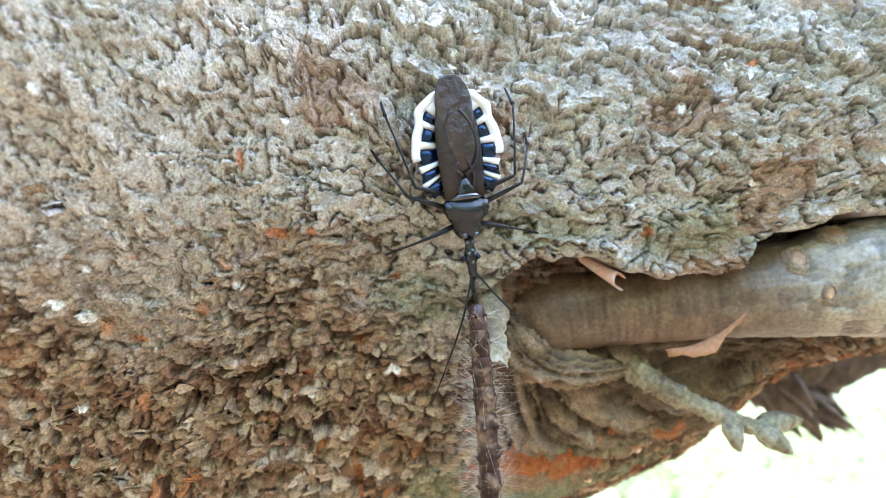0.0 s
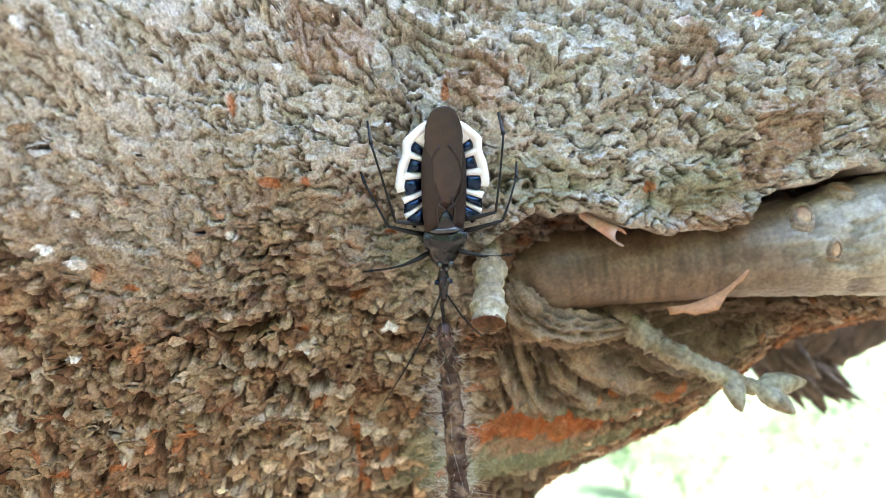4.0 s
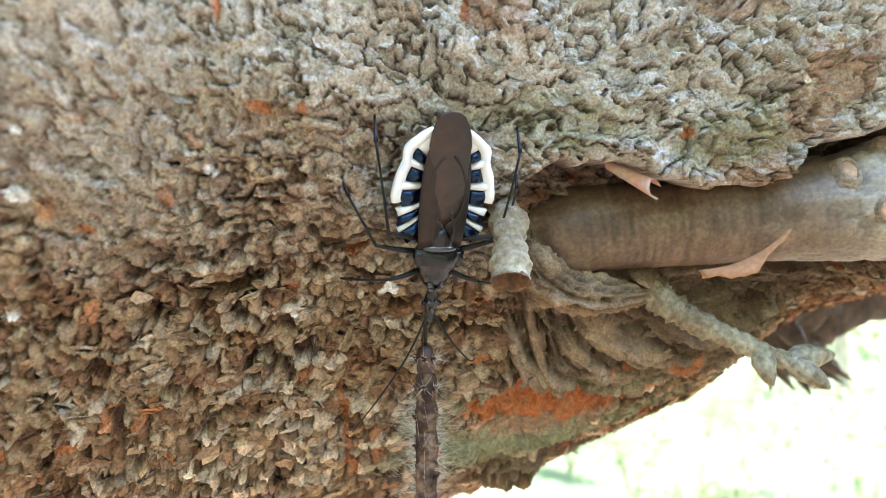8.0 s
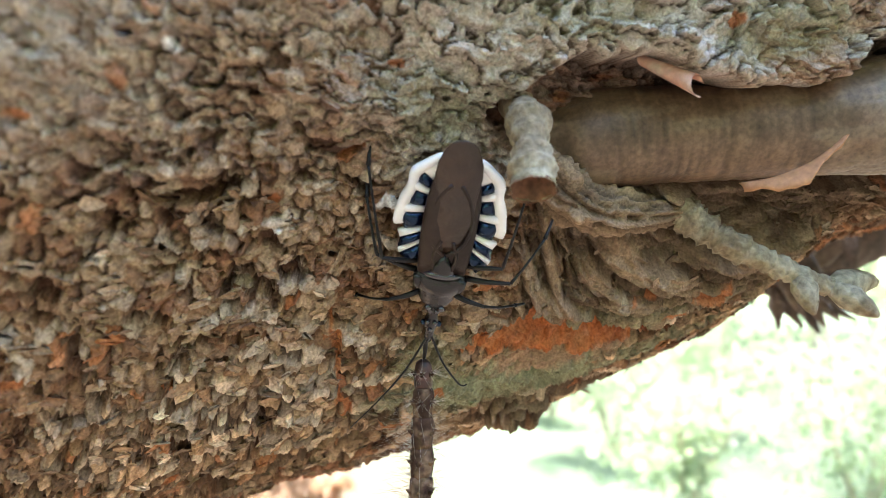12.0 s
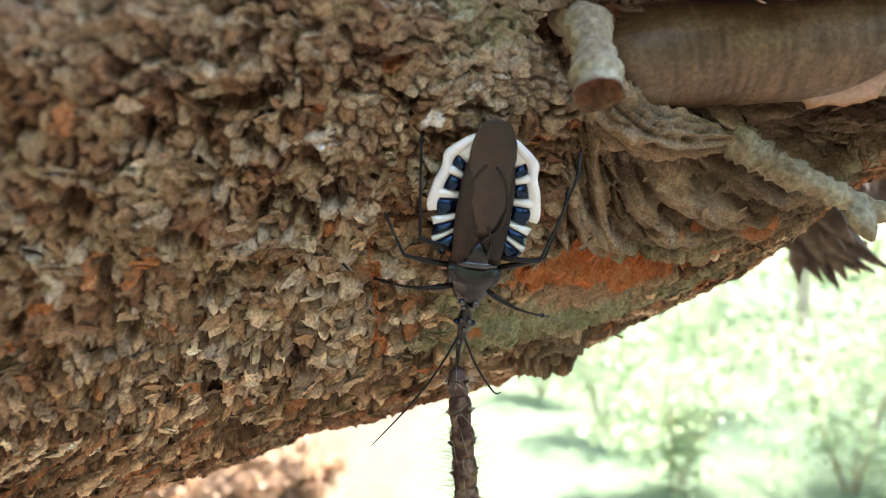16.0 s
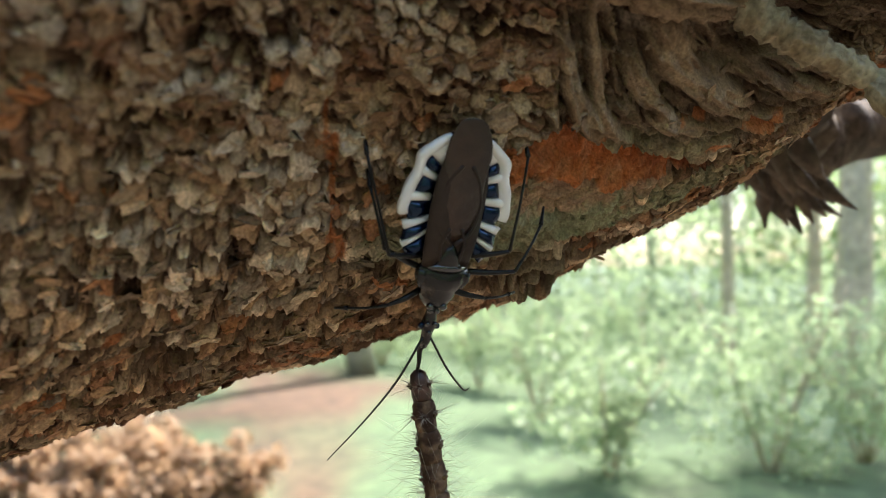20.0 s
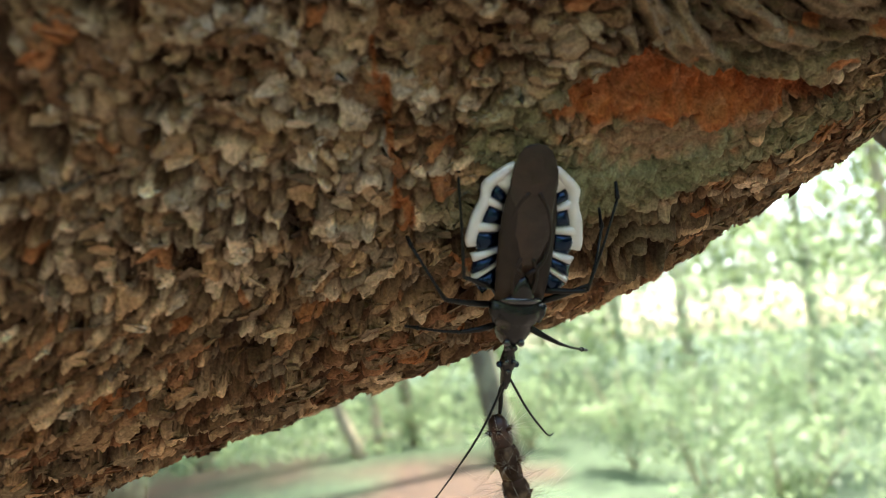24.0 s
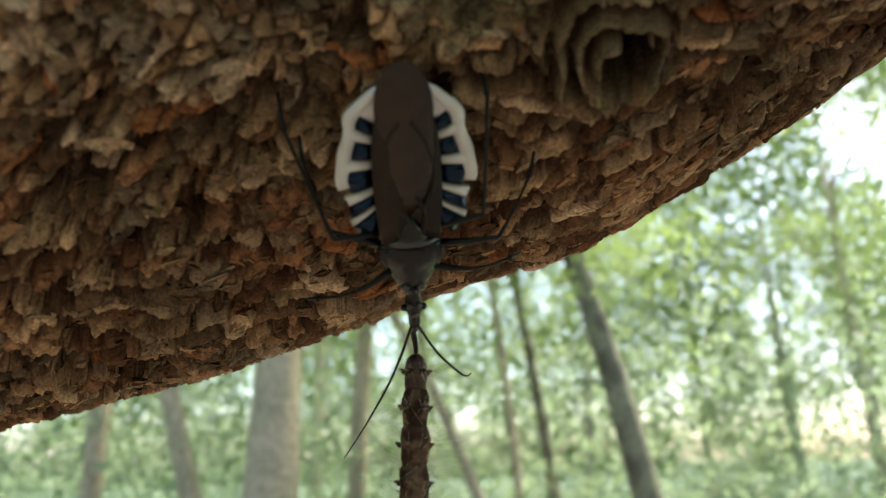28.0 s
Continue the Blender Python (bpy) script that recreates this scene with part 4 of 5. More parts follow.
def rim_piece(name, f0, f1, r0, r1, mat, side, bug, up=0.0):
    """A curved plate of the abdomen's edge, between two angles and two fractions of its width."""
    bm = bmesh.new()
    n, m = max(7, int((f1 - f0) * 14)), 7
    rows = []
    for layer in (0, 1):
        grid = []
        for i in range(n):
            f = f0 + (f1 - f0) * i / (n - 1)
            w, y = abdomen_edge(f)
            line = []
            for j in range(m):
                r = r0 + (r1 - r0) * j / (m - 1)
                z = -0.02 + up + 0.06 * (r - 0.6) * 2.0 - (0.05 if layer else 0)
                edge = (0.065 if mat == BLUE_BLACK else 0.035) * (1 - (2 * j / (m - 1) - 1) ** 2) * (1 - 0.6 * (2 * i / (n - 1) - 1) ** 2) if not layer else 0
                line.append(bm.verts.new((side * w * r / 100, (ABDOMEN[0] + (y - ABDOMEN[0]) * (0.4 + 0.6 * r)) / 100, (z + edge) / 100)))
            grid.append(line)
        rows.append(grid)
    top, low = rows
    for i in range(n - 1):
        for j in range(m - 1):
            bm.faces.new((top[i][j], top[i + 1][j], top[i + 1][j + 1], top[i][j + 1]))
            bm.faces.new((low[i][j + 1], low[i + 1][j + 1], low[i + 1][j], low[i][j]))
    for i in range(n - 1):
        bm.faces.new((top[i][m - 1], top[i + 1][m - 1], low[i + 1][m - 1], low[i][m - 1]))
        bm.faces.new((top[i + 1][0], top[i][0], low[i][0], low[i + 1][0]))
    for j in range(m - 1):
        bm.faces.new((top[0][j], top[0][j + 1], low[0][j + 1], low[0][j]))
        bm.faces.new((top[n - 1][j + 1], top[n - 1][j], low[n - 1][j], low[n - 1][j + 1]))
    bmesh.ops.recalc_face_normals(bm, faces=bm.faces)
    return part(name, bm, mat, bug)


LEG_PLAN = (
    # hip, knee, ankle, toe
    ("fore", (0.10, 0.12, -0.06), (0.44, 0.22, 0.02), (0.74, 0.3, -0.14), (0.84, 0.33, -0.22)),
    ("middle", (0.13, -0.04, -0.08), (0.6, -0.22, 0.12), (0.8, -0.62, -0.1), (0.84, -0.75, -0.24)),
    ("hind", (0.12, -0.18, -0.08), (0.52, -0.3, 0.16), (0.68, -1.05, -0.06), (0.68, -1.25, -0.24)),
)


def build_bug():
    bug = tagged(new("assassin_bug"), "black assassin bug with a white-edged abdomen walking head down on bark", "insect")
    ring_body("abdomen", [(-1.27, 0.05, 0.02, 0.03, -0.06), (-1.2, 0.18, 0.04, 0.09, -0.06), (-1.05, 0.3, 0.05, 0.13, -0.06), (-0.85, 0.38, 0.05, 0.16, -0.06), (-0.65, 0.4, 0.05, 0.17, -0.06),
                          (-0.45, 0.36, 0.05, 0.16, -0.06), (-0.25, 0.26, 0.05, 0.14, -0.05), (-0.12, 0.17, 0.05, 0.12, -0.04)], BLUE_BLACK, bug, "glossy blue-black belly and flanks", 32)
    for side in (-1, 1):
        rim_piece("white_rim", 0.25, 1.75, 0.79, 1.0, WHITE_RIM, side, bug, 0.012)
        rim_piece("white_rim", 0.25, 0.72, 0.3, 0.86, WHITE_RIM, side, bug, 0.01)
        for f0, f1 in ((0.97, 1.12), (1.4, 1.54), (1.85, 1.96), (2.17, 2.27)):
            rim_piece("white_bar", f0, f1, 0.4, 0.99, WHITE_RIM, side, bug, 0.014)
        for f0, f1 in ((0.72, 0.97), (1.12, 1.4), (1.54, 1.85), (1.96, 2.17), (2.27, 2.55)):
            rim_piece("black_plate", f0 + 0.01, f1 - 0.01, 0.4, 0.79 if f1 < 1.5 else 0.86 if f1 < 1.95 else 0.99, BLUE_BLACK, side, bug, 0.008)
    for side in (-1, 1):
        wing = ring_body("wing", [(-1.27, 0.02, 0.006, 0.01, 0.03), (-1.22, 0.045, 0.012, 0.02, 0.035), (-1.12, 0.08, 0.02, 0.03, 0.045), (-1.0, 0.115, 0.03, 0.04, 0.055), (-0.85, 0.14, 0.04, 0.05, 0.062),
                                  (-0.65, 0.148, 0.048, 0.05, 0.065), (-0.45, 0.145, 0.05, 0.05, 0.068), (-0.28, 0.135, 0.045, 0.05, 0.068), (-0.14, 0.12, 0.04, 0.05, 0.06)], WING, bug, "dull brown leathery wing")
        wing.location = (side * 0.0009, 0, 0.00012 * side)
    ring_body("wing_membrane", [(-1.39, 0.02, 0.004, 0.004, 0.05), (-1.38, 0.07, 0.008, 0.008, 0.05), (-1.35, 0.115, 0.01, 0.01, 0.054), (-1.28, 0.155, 0.012, 0.012, 0.06), (-1.2, 0.182, 0.015, 0.012, 0.068), (-1.1, 0.195, 0.02, 0.012, 0.076), (-0.9, 0.18, 0.034, 0.012, 0.084), (-0.68, 0.185, 0.045, 0.012, 0.088),
                                (-0.5, 0.14, 0.035, 0.012, 0.095), (-0.38, 0.04, 0.016, 0.012, 0.108)], WING_TIP, bug, "overlapping brown wing membrane")
    for side in (-1, 1):
        tube("wing_vein", [Vector((side * a / 100, b / 100, c / 100)) for a, b, c in spline([(0.01, -0.36, 0.128), (0.13, -0.46, 0.112), (0.18, -0.66, 0.09), (0.13, -0.88, 0.098), (0.04, -1.02, 0.1)], 14)], [0.0002] * 14, WING, bug, sides=6)
        tube("wing_vein", [Vector((side * a / 100, b / 100, c / 100)) for a, b, c in spline([(0.07, -0.16, 0.115), (0.1, -0.35, 0.118), (0.05, -0.5, 0.125)], 10)], [0.00018] * 10, WING, bug, sides=6)
    ring_body("scutellum", [(-0.36, 0.02, 0.03, 0.03, 0.1), (-0.28, 0.07, 0.05, 0.03, 0.1), (-0.18, 0.11, 0.06, 0.03, 0.1), (-0.1, 0.12, 0.05, 0.03, 0.09)], SHELL, bug)
    ring_body("pronotum", [(-0.15, 0.19, 0.05, 0.1, 0.03), (-0.1, 0.235, 0.1, 0.13, 0.03), (-0.02, 0.235, 0.13, 0.14, 0.03), (0.05, 0.2, 0.13, 0.14, 0.02), (0.1, 0.165, 0.1, 0.13, 0.01),
                           (0.15, 0.165, 0.11, 0.12, 0.0), (0.22, 0.13, 0.1, 0.11, -0.01), (0.27, 0.085, 0.07, 0.08, -0.02)], SHELL, bug, "glossy black pronotum")
    for side in (-1, 1):
        ring_body("shoulder_spine", [(-0.1, 0.05, 0.03, 0.03, 0.08), (-0.02, 0.045, 0.035, 0.03, 0.08), (0.06, 0.012, 0.01, 0.01, 0.07)], SHELL, bug, sides=10).location = (side * 0.0019, 0, 0)
    # added bar across the pronotum's rear, stands in for its highlight band
    tube("highlight_ridge", [Vector((a / 100, (-0.13 - 0.05 * (1 - (a / 0.2) ** 2) * 0.4) / 100, (0.135 - 0.09 * (a / 0.2) ** 2) / 100)) for a in np.linspace(-0.2, 0.2, 15)], lerp_list([0.00012, 0.00032, 0.00034, 0.00032, 0.00012], 15), GLOSSY_SHELL, bug, "glossy blue-black ridge added to catch a sky highlight", sides=12)
    head = ring_body("head", [(0.25, 0.055, 0.05, 0.05, -0.02), (0.33, 0.045, 0.045, 0.045, -0.02), (0.4, 0.06, 0.055, 0.055, -0.02), (0.47, 0.075, 0.06, 0.06, -0.02), (0.54, 0.05, 0.05, 0.05, -0.02),
                              (0.63, 0.045, 0.045, 0.045, -0.02), (0.7, 0.03, 0.03, 0.03, -0.03)], SHELL, bug, "long narrow black head", 16)
    for side in (-1, 1):
        eye = ring_body("eye", [(-0.028, 0.008, 0.008, 0.008, 0), (-0.018, 0.024, 0.026, 0.026, 0), (0, 0.03, 0.034, 0.034, 0), (0.018, 0.024, 0.026, 0.026, 0), (0.028, 0.008, 0.008, 0.008, 0)], BLUE_BLACK, head, sides=12)
        eye.location = (side * 0.00072, 0.0047, -0.0001)
    tube("rostrum", [Vector(p) / 100 for p in spline([(0, 0.68, -0.04), (0.01, 0.76, -0.07), (0, 0.86, -0.06), (0, 0.97, -0.05)], 10)], lerp_list([0.00028, 0.00024, 0.00016], 10), LEG, head, sides=8)
    for a, b, c, r in ((0.06, 0.24, 0.07, 0.035), (-0.06, 0.24, 0.07, 0.035), (0.03, 0.31, 0.02, 0.03), (-0.03, 0.31, 0.02, 0.03), (0.035, 0.43, 0.04, 0.025), (-0.035, 0.43, 0.04, 0.025), (0.0, 0.52, 0.035, 0.025)):
        knob = ring_body("tubercle", [(-0.9 * r, r * 0.4, r * 0.4, r * 0.4, 0), (-0.5 * r, r * 0.85, r * 0.85, r * 0.85, 0), (0, r, r, r, 0), (0.5 * r, r * 0.85, r * 0.85, r * 0.85, 0), (0.9 * r, r * 0.4, r * 0.4, r * 0.4, 0)], GLOSSY_SHELL, head if b > 0.28 else bug, sides=10)
        knob.location = (a / 100, b / 100, c / 100)
    feelers = []
    for path in ([(-0.015, 0.58, 0.0), (-0.18, 0.84, 0.08), (-0.36, 1.06, 0.08), (-0.43, 1.12, 0.06), (-0.47, 1.1, 0.05)], [(0.015, 0.58, 0.0), (0.2, 1.0, 0.08), (0.42, 1.4, 0.1), (0.68, 1.82, 0.1)]):
        feelers.append(tube("antenna", [Vector(p) / 100 for p in spline(path, 26)], lerp_list([0.00012, 0.0001, 0.00005], 26), LEG, bug, sides=7))
    legs = []
    for side in (-1, 1):
        for name, hip, knee, ankle, toe in LEG_PLAN:
            h = Vector(hip) / 100
            rel = [Vector(p) / 100 - h for p in (hip, knee, ankle, toe)]
            if side < 0:
                rel = [Vector((-v.x, v.y, v.z)) for v in rel]
                h = Vector((-h.x, h.y, h.z))
            leg = tube("leg", spline([rel[0], rel[0].lerp(rel[1], 0.5) + Vector((0, 0, 0.0003)), rel[1]], 12), lerp_list([0.00026, 0.00029, 0.00026, 0.00021, 0.00016], 12), LEG, bug, sides=9)
            leg.location = h
            tube("tibia", spline([rel[1], rel[1].lerp(rel[2], 0.5) + Vector((0, 0, 0.0002)), rel[2]], 12), lerp_list([0.00016, 0.00012, 0.00011, 0.00013], 12), LEG, leg, sides=8)
            tube("foot", spline([rel[2], rel[2].lerp(rel[3], 0.5), rel[3]], 7), lerp_list([0.00022, 0.00014, 0.00012], 7), LEG, leg, sides=7)
            legs.append((name, side, leg, h))
    return bug, legs, feelers


bug, legs, feelers = build_bug()


# ---- the caterpillar, the bug's prey; hangs from its beak, z up, origin at its upper end ----
def build_caterpillar():
    worm = tagged(new("caterpillar"), "limp brown hairy caterpillar hanging head up from the bug's beak", "caterpillar")
    rng = np.random.default_rng(12)
    top = 0.0
    for k in range(13):
        length, r = 0.3, 0.112 * (0.8 if k == 0 else 0.9 if k == 1 else 1.0)
        zs = [0.0, 0.12, 0.3, 0.55, 0.8, 1.0]
        rs = [0.82, 0.98, 1.04, 1.02, 0.95, 0.82] if k else [0.35, 0.8, 1.0, 1.05, 0.98, 0.82]
        bend = [0.03 * math.sin((top + z * length) * 1.1) for z in zs]
        seg = tube("segment", [Vector((b, 0.3 * b, -top - z * length)) / 100 for z, b in zip(zs, bend)], [r * q / 100 for q in rs], CATERPILLAR, worm, sides=16, wobble=0.09, seed=40 + k)
        if k == 0:
            seg.data.materials[0] = CATERPILLAR_HEAD
        # warts and tufts of hair
        hairs = bmesh.new()
        for a in range(6):
            ang = a * math.pi / 3 + 0.3
            out = Vector((math.cos(ang), math.sin(ang), 0))
            root = (Vector((bend[2], 0, -top - 0.45 * length)) + out * r * 0.95) / 100
            wart = bmesh.new()
            bmesh.ops.create_cone(wart, cap_ends=True, segments=6, radius1=0.00028, radius2=0.00008, depth=0.0005, matrix=Matrix.Translation(root + out * 0.0002) @ (out + Vector((0, 0, 0.5))).to_track_quat('Z', 'Y').to_matrix().to_4x4())
            part("wart", wart, CATERPILLAR, seg)
            for _ in range(20 if k < 2 else 3 if out.y < -0.4 else 40):
                way = (out * 0.9 + Vector(rng.normal(0, 0.5, 3))).normalized()
                foot = root + Vector((0, 0, rng.uniform(-0.5, 0.5) * length / 100)) if k > 1 else root
                tip = foot + way * (0.0008 + (0.003 if k < 2 else 0.005) * rng.random() ** 1.3)
                side = way.orthogonal().normalized() * 0.000013
                u = way.cross(side)
                vs = [hairs.verts.new(foot + side), hairs.verts.new(foot - side * 0.5 + u * 0.87), hairs.verts.new(foot - side * 0.5 - u * 0.87), hairs.verts.new(tip)]
                for f in ((0, 1, 3), (1, 2, 3), (2, 0, 3)):
                    hairs.faces.new([vs[i] for i in f])
        part("hair_tuft", hairs, HAIR, seg, "long pale hairs")
        top += length * 0.93
    return worm


worm = build_caterpillar()


# ---- forest behind ----
def build_ground():
    n = 220
    g = np.linspace(-1, 1, n)
    g = np.sign(g) * np.abs(g) ** 3 * 900
    X, Y = (a.ravel() for a in np.meshgrid(g, g, indexing="ij"))
    far = np.hypot(X, Y)
    Z = 0.25 * (fractal(X * 0.25, Y * 0.25, 301) - 0.5) * ease(2, 8, far)
    # shade painted as a dark floor near the old tree and behind the camera, to cut bounce; sunlit brown litter with
    # green patches round it, a pale meadow far off
    floor_shade, litter, green, meadow = (np.array(c)[None] for c in ((0.045, 0.035, 0.025), (0.08, 0.045, 0.025), (0.065, 0.1, 0.045), (0.055, 0.09, 0.034)))
    p = ease(0.42, 0.58, fractal(X * 0.5 + 3, Y * 0.5, 311) - 0.22 + 0.3 * ease(0.0, 0.25, X / (np.abs(Y) + 0.1)) + 0.3 * ease(6.5, 9.0, far))[:, None]
    tone = litter * (1 - p) + green * p
    m = ease(11, 17, far)[:, None]
    tone = tone * (1 - m) + meadow * m
    d = (1 - ease(2.0, 3.6, far + 1.2 * (fractal(X, Y, 313) - 0.5) - 16 * ease(1.5, -1.0, Y)))[:, None]
    tone = tone * (1 - d) + floor_shade * d
    ob = link("ground", mesh_from("ground", np.stack([X, Y, Z], -1), grid_faces(n, n), tone), GROUND)
    return tagged(ob, "forest floor of brown leaf litter with green patches", "ground", kind="structure")


build_ground()


def leaf_cloud(name, middle, size, count, leaf, seed, mat, parent, flat=0.5):
    """A loose crown of small leaves in clumps."""
    rng = np.random.default_rng(seed)
    clumps = rng.normal(0, 0.42, (max(5, count // 60), 3))
    base = clumps[rng.integers(0, len(clumps), count)] + rng.normal(0, 0.13, (count, 3))
    base = np.array(middle) + base * np.array(size)
    a = rng.normal(0, 1, (count, 3))
    a /= np.linalg.norm(a, axis=1)[:, None]
    up = np.array((0, 0, 1.0)) + rng.normal(0, flat, (count, 3))
    b = np.cross(a, up)
    b /= np.linalg.norm(b, axis=1)[:, None] + 1e-6
    ll = leaf * (0.6 + 0.8 * rng.random((count, 1)))
    v = np.stack([base - a * ll, base - b * ll * 0.45 + a * ll * 0.1, base + a * ll, base + b * ll * 0.45 + a * ll * 0.1], 1).reshape(-1, 3)
    f = np.arange(count * 4).reshape(-1, 4)
    return link(name, mesh_from(name, v, f), mat, parent, smooth=False)


def polar(az, dist):
    return dist * math.sin(radians(az)), dist * math.cos(radians(az))


def build_far_tree(az, dist, radius, lean=0.0, crown=0, seed=0, height=9.0, crown_z=5.0, spread=2.4):
    x, y = polar(az, dist)
    t = tagged(new("forest_tree"), "slender forest tree with a bare lower trunk and green crown", "tree", "trees of the forest")
    t.location = (x, y, 0)
    line = spline([(0, 0, -0.1), (lean * 0.35, 0, height * 0.3), (lean * 0.8, 0.1, height * 0.62), (lean, 0, height)], 16)
    tube("trunk", line, lerp_list([radius * 1.25, radius, radius * 0.85, radius * 0.4], 16), MOSSY_TRUNK if seed in (5, 8, 13) else TRUNK, t, sides=12, wobble=0.06, seed=seed)
    rng = np.random.default_rng(seed)
    for k in range(4):
        b = line[8 + k * 2]
        ang = rng.random() * 6.28
        tip = b + Vector((math.cos(ang) * spread * 0.6, math.sin(ang) * spread * 0.6, 0.8 + rng.random()))
        tube("limb", spline([b, b.lerp(tip, 0.5) + Vector((0, 0, -0.15)), tip], 8), lerp_list([radius * 0.4, radius * 0.1], 8), TRUNK, t, sides=7)
    if crown:
        leaf_cloud("crown", (lean * 0.7, 0, crown_z), (spread, spread, spread * 0.9), crown * 4, 0.055, seed + 5, LEAVES, t)
    return t


FAR_TREES = (
    # azimuth, distance, radius, lean, leaves, seed, crown height, spread
    (-25.3, 9, 0.27, 0.1, 1200, 1, 6.2, 2.2), (-19, 11, 0.12, 0.3, 1200, 2, 6.0, 2.2), (-29.3, 10, 0.12, -2.6, 1200, 3, 5.6, 2.0), (-37.5, 11, 0.13, -0.2, 1500, 4, 5.6, 2.4), (4.6, 8.8, 0.15, -1.35, 1500, 5, 5.2, 2.2),
    (-7.0, 10, 0.07, -3.2, 1000, 6, 5.4, 2.0), (-5.7, 10.4, 0.06, -0.6, 1000, 7, 5.2, 1.9), (-3.0, 11, 0.08, -0.8, 1300, 8, 5.2, 2.4), (19, 16, 0.12, 0.0, 1600, 9, 4.6, 2.8), (33.4, 10, 0.075, 0.0, 350, 10, 4.6, 2.2),
    (39, 9, 0.07, 0.2, 350, 11, 4.6, 2.2), (41.2, 8, 0.15, 0.4, 400, 12, 4.4, 2.4), (-14, 14, 0.1, 0.1, 1500, 13, 5.5, 3.0), (-48, 12, 0.15, 0.0, 1500, 14, 5.5, 3.0), (14, 24, 0.15, 0.0, 2200, 15, 5.5, 4.0), (-1, 20, 0.12, 0.4, 2200, 16, 5.0, 4.0),
    (28, 24, 0.16, 0.0, 2200, 17, 5.5, 4.0), (-22, 20, 0.16, 0.0, 2200, 18, 5.5, 4.0), (55, 14, 0.16, 0.0, 1600, 19, 4.5, 3.0), (8, 30, 0.18, 0.0, 2200, 20, 6.0, 5.0),
)
for az, dist, radius, lean, leaves, seed, cz, spread in FAR_TREES:
    build_far_tree(az, dist, radius, lean, leaves, seed, cz * 1.6, cz, spread)


def build_bush(az, dist, size, count, seed, dry=False):
    x, y = polar(az, dist)
    b = tagged(new("bush"), "withered orange-brown fern bush on the litter" if dry else "leafy green understorey bush", "bush", "bushes of the understorey")
    b.location = (x, y, 0)
    rng = np.random.default_rng(seed)
    for k in range(5):
        ang = rng.random() * 6.28
        tip = Vector((math.cos(ang) * size * 0.5, math.sin(ang) * size * 0.5, size * (0.8 + 0.5 * rng.random())))
        tube("stem", spline([(0, 0, -0.05), tip * 0.5 + Vector((0, 0, 0.1)), tip], 7), lerp_list([0.014, 0.005], 7), TRUNK, b, sides=6)
    leaf_cloud("leaves", (0, 0, size * 0.62), (size * 0.75, size * 0.75, size * 0.55), int(count * 2.2), 0.032, seed, DRY_LEAVES if dry else BUSH, b)


for az, dist, size, count, seed in ((24, 4.6, 0.8, 900, 31), (19, 6.2, 0.9, 900, 33), (14, 8.0, 0.9, 900, 34), (36, 5.0, 1.0, 1000, 35), (27, 7.5, 1.1, 1100, 36), (6, 9.5, 0.9, 800, 37), (-3, 11, 0.9, 800, 38),
                                (42, 5.5, 1.1, 900, 40), (-28, 8.0, 0.9, 800, 41), (-20, 12, 1.0, 900, 42), (10, 14, 1.3, 1200, 43)):
    build_bush(az, dist, size, count, seed)


for az, dist, size, count, seed in ((-13, 4.6, 0.42, 1500, 61), (-6, 4.0, 0.34, 1300, 62), (-20, 5.0, 0.34, 1300, 63), (-10, 3.9, 0.36, 1300, 64), (-16, 4.1, 0.36, 1300, 65)):
    build_bush(az, dist, size, count, seed, True)


def leaf_wall(name, az, dist, height, size, seed, mat, label):
    rng = np.random.default_rng(seed)
    n = len(az)
    base = np.stack([dist * np.sin(np.radians(az)), dist * np.cos(np.radians(az)), height], -1)
    a, b = rng.normal(0, 1, (n, 3)), rng.normal(0, 1, (n, 3))
    a /= np.linalg.norm(a, axis=1)[:, None]
    b = np.cross(a, b)
    b /= np.linalg.norm(b, axis=1)[:, None]
    ll = size * (0.7 + 0.7 * rng.random((n, 1)))
    v = np.stack([base - a * ll, base - b * ll * 0.5, base + a * ll, base + b * ll * 0.5], 1).reshape(-1, 3)
    ob = link(name, mesh_from(name, v, np.arange(n * 4).reshape(-1, 4)), mat, smooth=False)
    return tagged(ob, label, "foliage", kind="stuff")


def build_woods():
    rng = np.random.default_rng(77)
    count = 190000
    az, dist, height = rng.uniform(-50, 62, count), rng.uniform(23, 29, count), 0.8 + rng.random(count) ** 0.9 * 16
    gap = fractal(az * 0.3 + 80, height * 0.35, 433)
    keep = (rng.random(count) < 0.06 + 0.94 * ease(0.35, 0.53, gap + 0.1 * ease(9.0, 5.0, height))) & ((height > 2.8) | (az < 14) | (az > 32) | (rng.random(count) < 0.2))
    leaf_wall("far_woods", az[keep], dist[keep], height[keep], 0.13, 78, LEAVES, "bright green foliage of the far wood edge")
    low = rng.uniform(-50, 62, 60000)
    leaf_wall("far_scrub", low, rng.uniform(10, 24, 60000), 0.1 + 3.6 * rng.random(60000) ** 1.8, 0.065, 79, BUSH, "pale green scrub under the far trees")
    # unseen leaves added behind the camera, to block sky light from low down
    count = 34000
    az, height = rng.uniform(78, 285, count), 0.2 + 5.5 * rng.random(count)
    leaf_wall("low_sky_blocker", az, rng.uniform(6.5, 9.0, count), height, 0.15, 80, BUSH, "unseen leaf wall behind the camera, added to block low sky light")


build_woods()

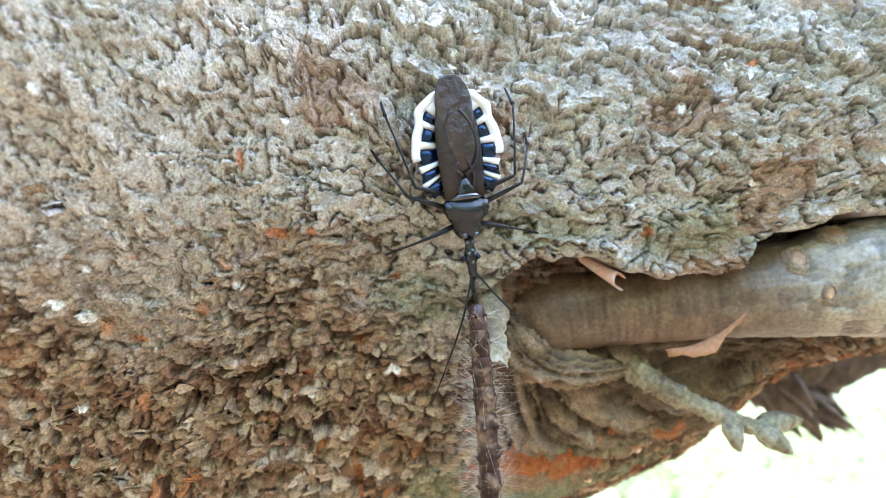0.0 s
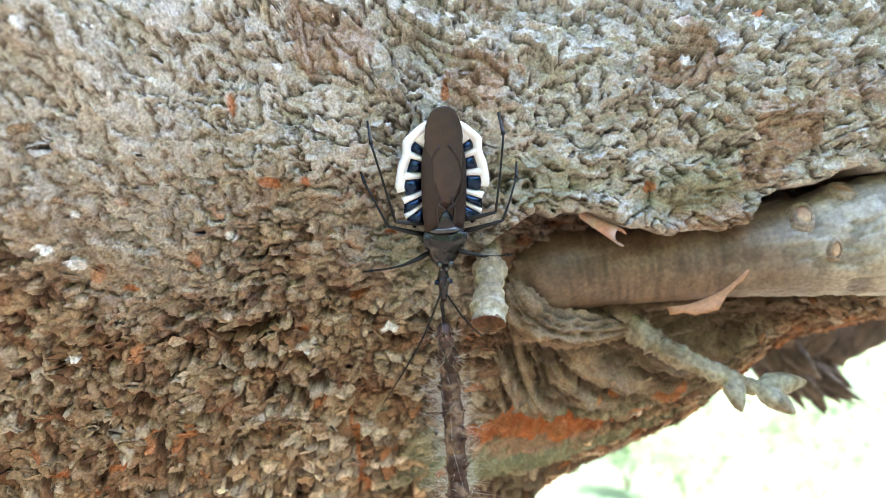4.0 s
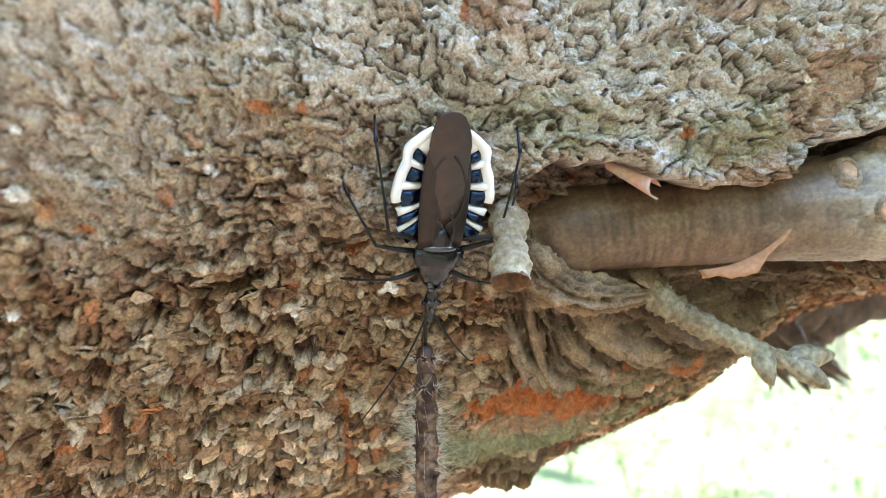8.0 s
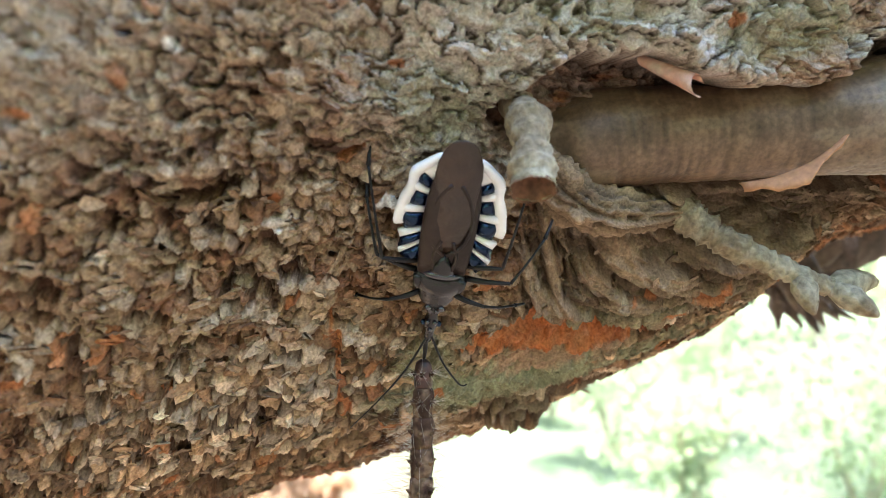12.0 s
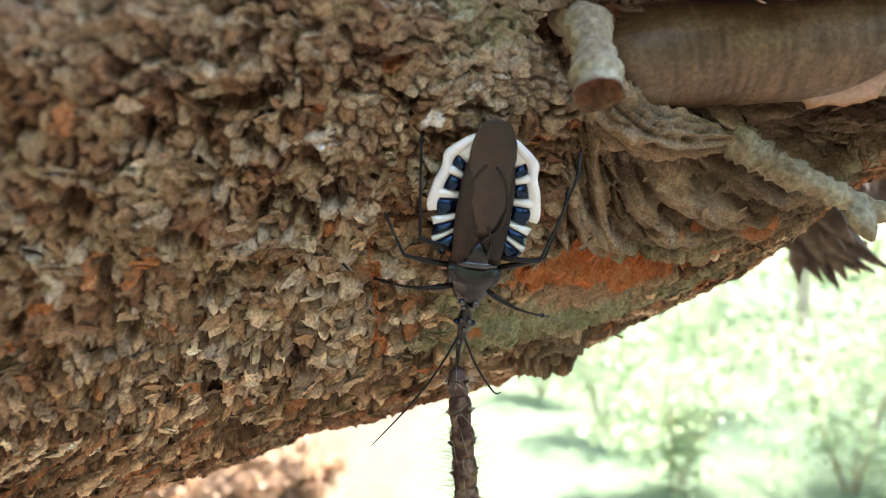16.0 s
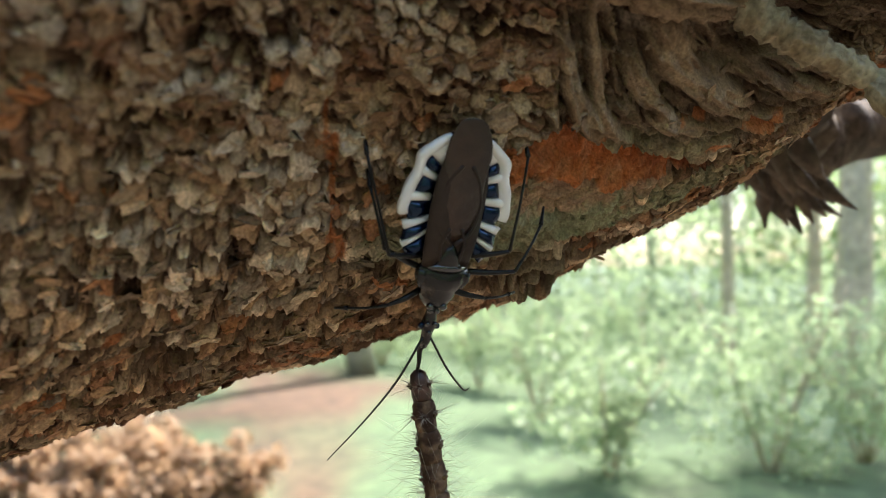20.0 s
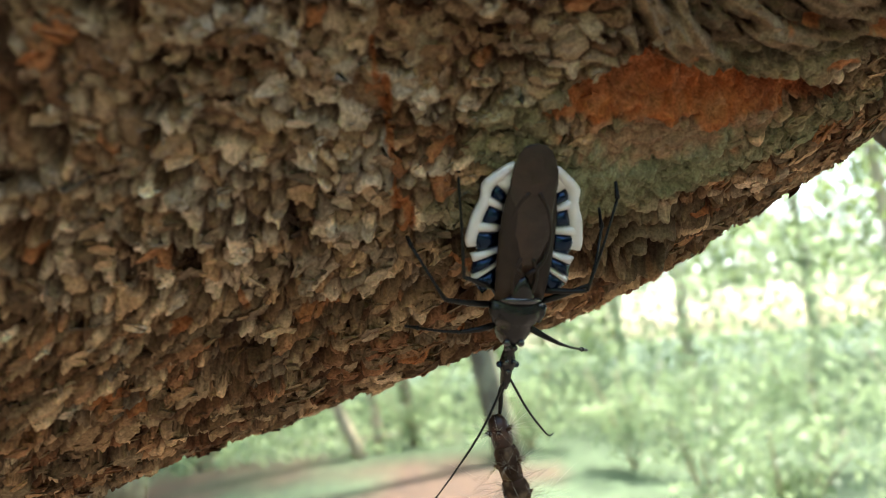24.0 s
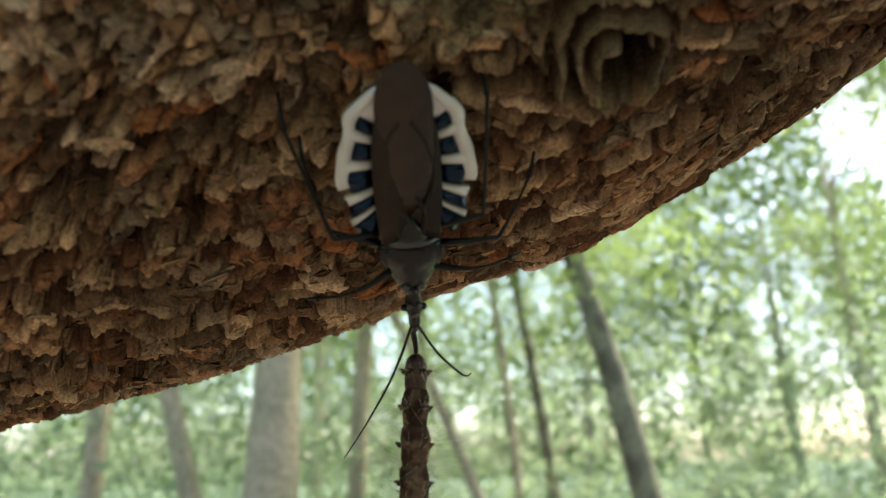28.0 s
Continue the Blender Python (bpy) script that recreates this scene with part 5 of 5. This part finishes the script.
# ---- what moves ----
BUG_ROWS = [
    (0.0, 0.00230, 0.06883, 1.41599, -100.4, 10.7, -165.5),
    (0.5, 0.00190, 0.06903, 1.41494, -100.4, 8.8, -165.4),
    (1.0, 0.00160, 0.06929, 1.41407, -100.7, 6.9, -165.3),
    (1.5, 0.00151, 0.07111, 1.41354, -113.0, 8.3, -166.5),
    (2.0, 0.00118, 0.07157, 1.41285, -115.1, 7.7, -166.5),
    (2.5, 0.00082, 0.07221, 1.41194, -117.9, 5.9, -166.2),
    (3.0, 0.00076, 0.07281, 1.41124, -120.4, 6.7, -166.8),
    (3.5, 0.00065, 0.07293, 1.41012, -117.9, 7.1, -167.2),
    (5.5, -0.00064, 0.07407, 1.40651, -116.2, 9.3, -167.9),
    (6.0, -0.00071, 0.07432, 1.40653, -118.3, 11.2, -168.7),
    (6.5, -0.00105, 0.07427, 1.40596, -116.3, 8.7, -167.5),
    (7.0, -0.00150, 0.07520, 1.40479, -118.9, 4.3, -166.0),
    (7.5, -0.00144, 0.07593, 1.40343, -118.4, 2.9, -166.0),
    (8.0, -0.00144, 0.07654, 1.40261, -119.2, 3.5, -166.6),
    (8.5, -0.00106, 0.07740, 1.40170, -120.5, 4.8, -168.0),
    (9.0, -0.00146, 0.07817, 1.40044, -121.0, 8.1, -169.6),
    (9.5, -0.00159, 0.07864, 1.39947, -120.1, 7.1, -169.3),
    (10.0, -0.00117, 0.08028, 1.39847, -125.7, 7.5, -170.6),
    (10.5, -0.00110, 0.08154, 1.39665, -125.6, 4.8, -169.9),
    (11.0, -0.00116, 0.08264, 1.39555, -127.8, 4.0, -169.7),
    (11.5, -0.00092, 0.08351, 1.39464, -128.9, 4.7, -170.6),
    (12.0, -0.00114, 0.08391, 1.39328, -125.4, 1.1, -168.6),
    (12.5, -0.00114, 0.08403, 1.39274, -123.6, -1.1, -167.3),
    (14.5, -0.00171, 0.08626, 1.38933, -122.7, 1.0, -168.2),
    (15.0, -0.00176, 0.08665, 1.38863, -121.9, -0.1, -167.6),
    (15.5, -0.00200, 0.08638, 1.38827, -118.8, -0.7, -167.0),
    (16.0, -0.00198, 0.08620, 1.38744, -113.7, -0.5, -167.0),
    (16.5, -0.00192, 0.08678, 1.38652, -113.0, -0.1, -167.3),
    (17.0, -0.00238, 0.08728, 1.38519, -110.4, -1.3, -166.0),
    (17.5, -0.00264, 0.08837, 1.38374, -110.5, -3.4, -164.4),
    (18.0, -0.00266, 0.08911, 1.38252, -109.1, -4.7, -163.3),
    (18.5, -0.00254, 0.09018, 1.38079, -106.6, -4.7, -162.9),
    (19.0, -0.00195, 0.09167, 1.37991, -110.5, -2.7, -164.5),
    (19.5, -0.00118, 0.09397, 1.37855, -116.2, 1.6, -167.8),
    (20.0, -0.00133, 0.09462, 1.37774, -115.7, -0.8, -165.6),
    (20.5, -0.00159, 0.09472, 1.37732, -114.5, -3.0, -163.4),
    (21.0, -0.00184, 0.09498, 1.37649, -111.8, -6.1, -160.0),
    (21.5, -0.00220, 0.09574, 1.37593, -113.7, -6.3, -159.3),
    (22.0, -0.00218, 0.09732, 1.37531, -119.1, -5.0, -159.9),
    (22.5, -0.00211, 0.09844, 1.37481, -122.3, -5.3, -159.1),
    (24.5, -0.00164, 0.10069, 1.37177, -114.6, 0.4, -163.1),
    (25.0, -0.00165, 0.10124, 1.37168, -117.1, 4.6, -167.8),
    (25.5, -0.00221, 0.10324, 1.37056, -121.3, 7.2, -170.0),
    (26.0, -0.00278, 0.10527, 1.36927, -123.2, 7.7, -169.8),
    (26.5, -0.00350, 0.10842, 1.36829, -131.5, 6.4, -166.8),
    (27.0, -0.00408, 0.10989, 1.36741, -131.9, 5.2, -163.9),
    (27.5, -0.00405, 0.11132, 1.36736, -137.0, 6.0, -164.7),
    (28.0, -0.00419, 0.11225, 1.36672, -136.0, 5.7, -163.4),
]


SWING_T = (0, 3, 5.5, 8, 12, 17, 21, 22.5, 24.5, 25, 25.5, 26, 27, 28)
SWING_A = (3, 5, 3, 0, -2, 4, 8, 4, 10, 1, 7, 1, 0, -3)


ROLL_T = (0, 8, 10, 12, 14.5, 16, 17, 20, 22.5, 24.5, 28)
ROLL_A = (2, 0, 6, 15, 19, 16, 9, 5, 13, 4, 0)


def motions():
    poses = [(t, pose(x, y, z, rx, ry, rz) @ pose(0, 0, 0, 0, float(np.interp(t, ROLL_T, ROLL_A)), 0)) for t, x, y, z, rx, ry, rz in BUG_ROWS]
    walk(bug, poses)
    beak = Vector((0, 0.0095, -0.0005))
    walk(worm, [(t, Matrix.Translation(m @ beak) @ pose(0, 0, 0, 0, -float(np.interp(t, SWING_T, SWING_A)), 0)) for t, m in poses])
    steps = [0.35 * k for k in range(81)]
    for k, (name, side, leg, h) in enumerate(legs):
        phase = (0 if name == "middle" else math.pi) + (math.pi if side > 0 else 0)
        reach = {"fore": 9, "middle": 10, "hind": 7}[name]
        walk(leg, [(min(t, 28.0), pose(h.x, h.y, h.z, 0, 0, side * reach * math.sin(t * 2.3 + phase))) for t in steps])
    for side, feeler in zip((-1, 1), feelers):
        walk(feeler, [(min(t, 28.0), pose(0, 0, 0, 0, 0, 2 * math.sin(t * 1.1 + side))) for t in steps])


motions()
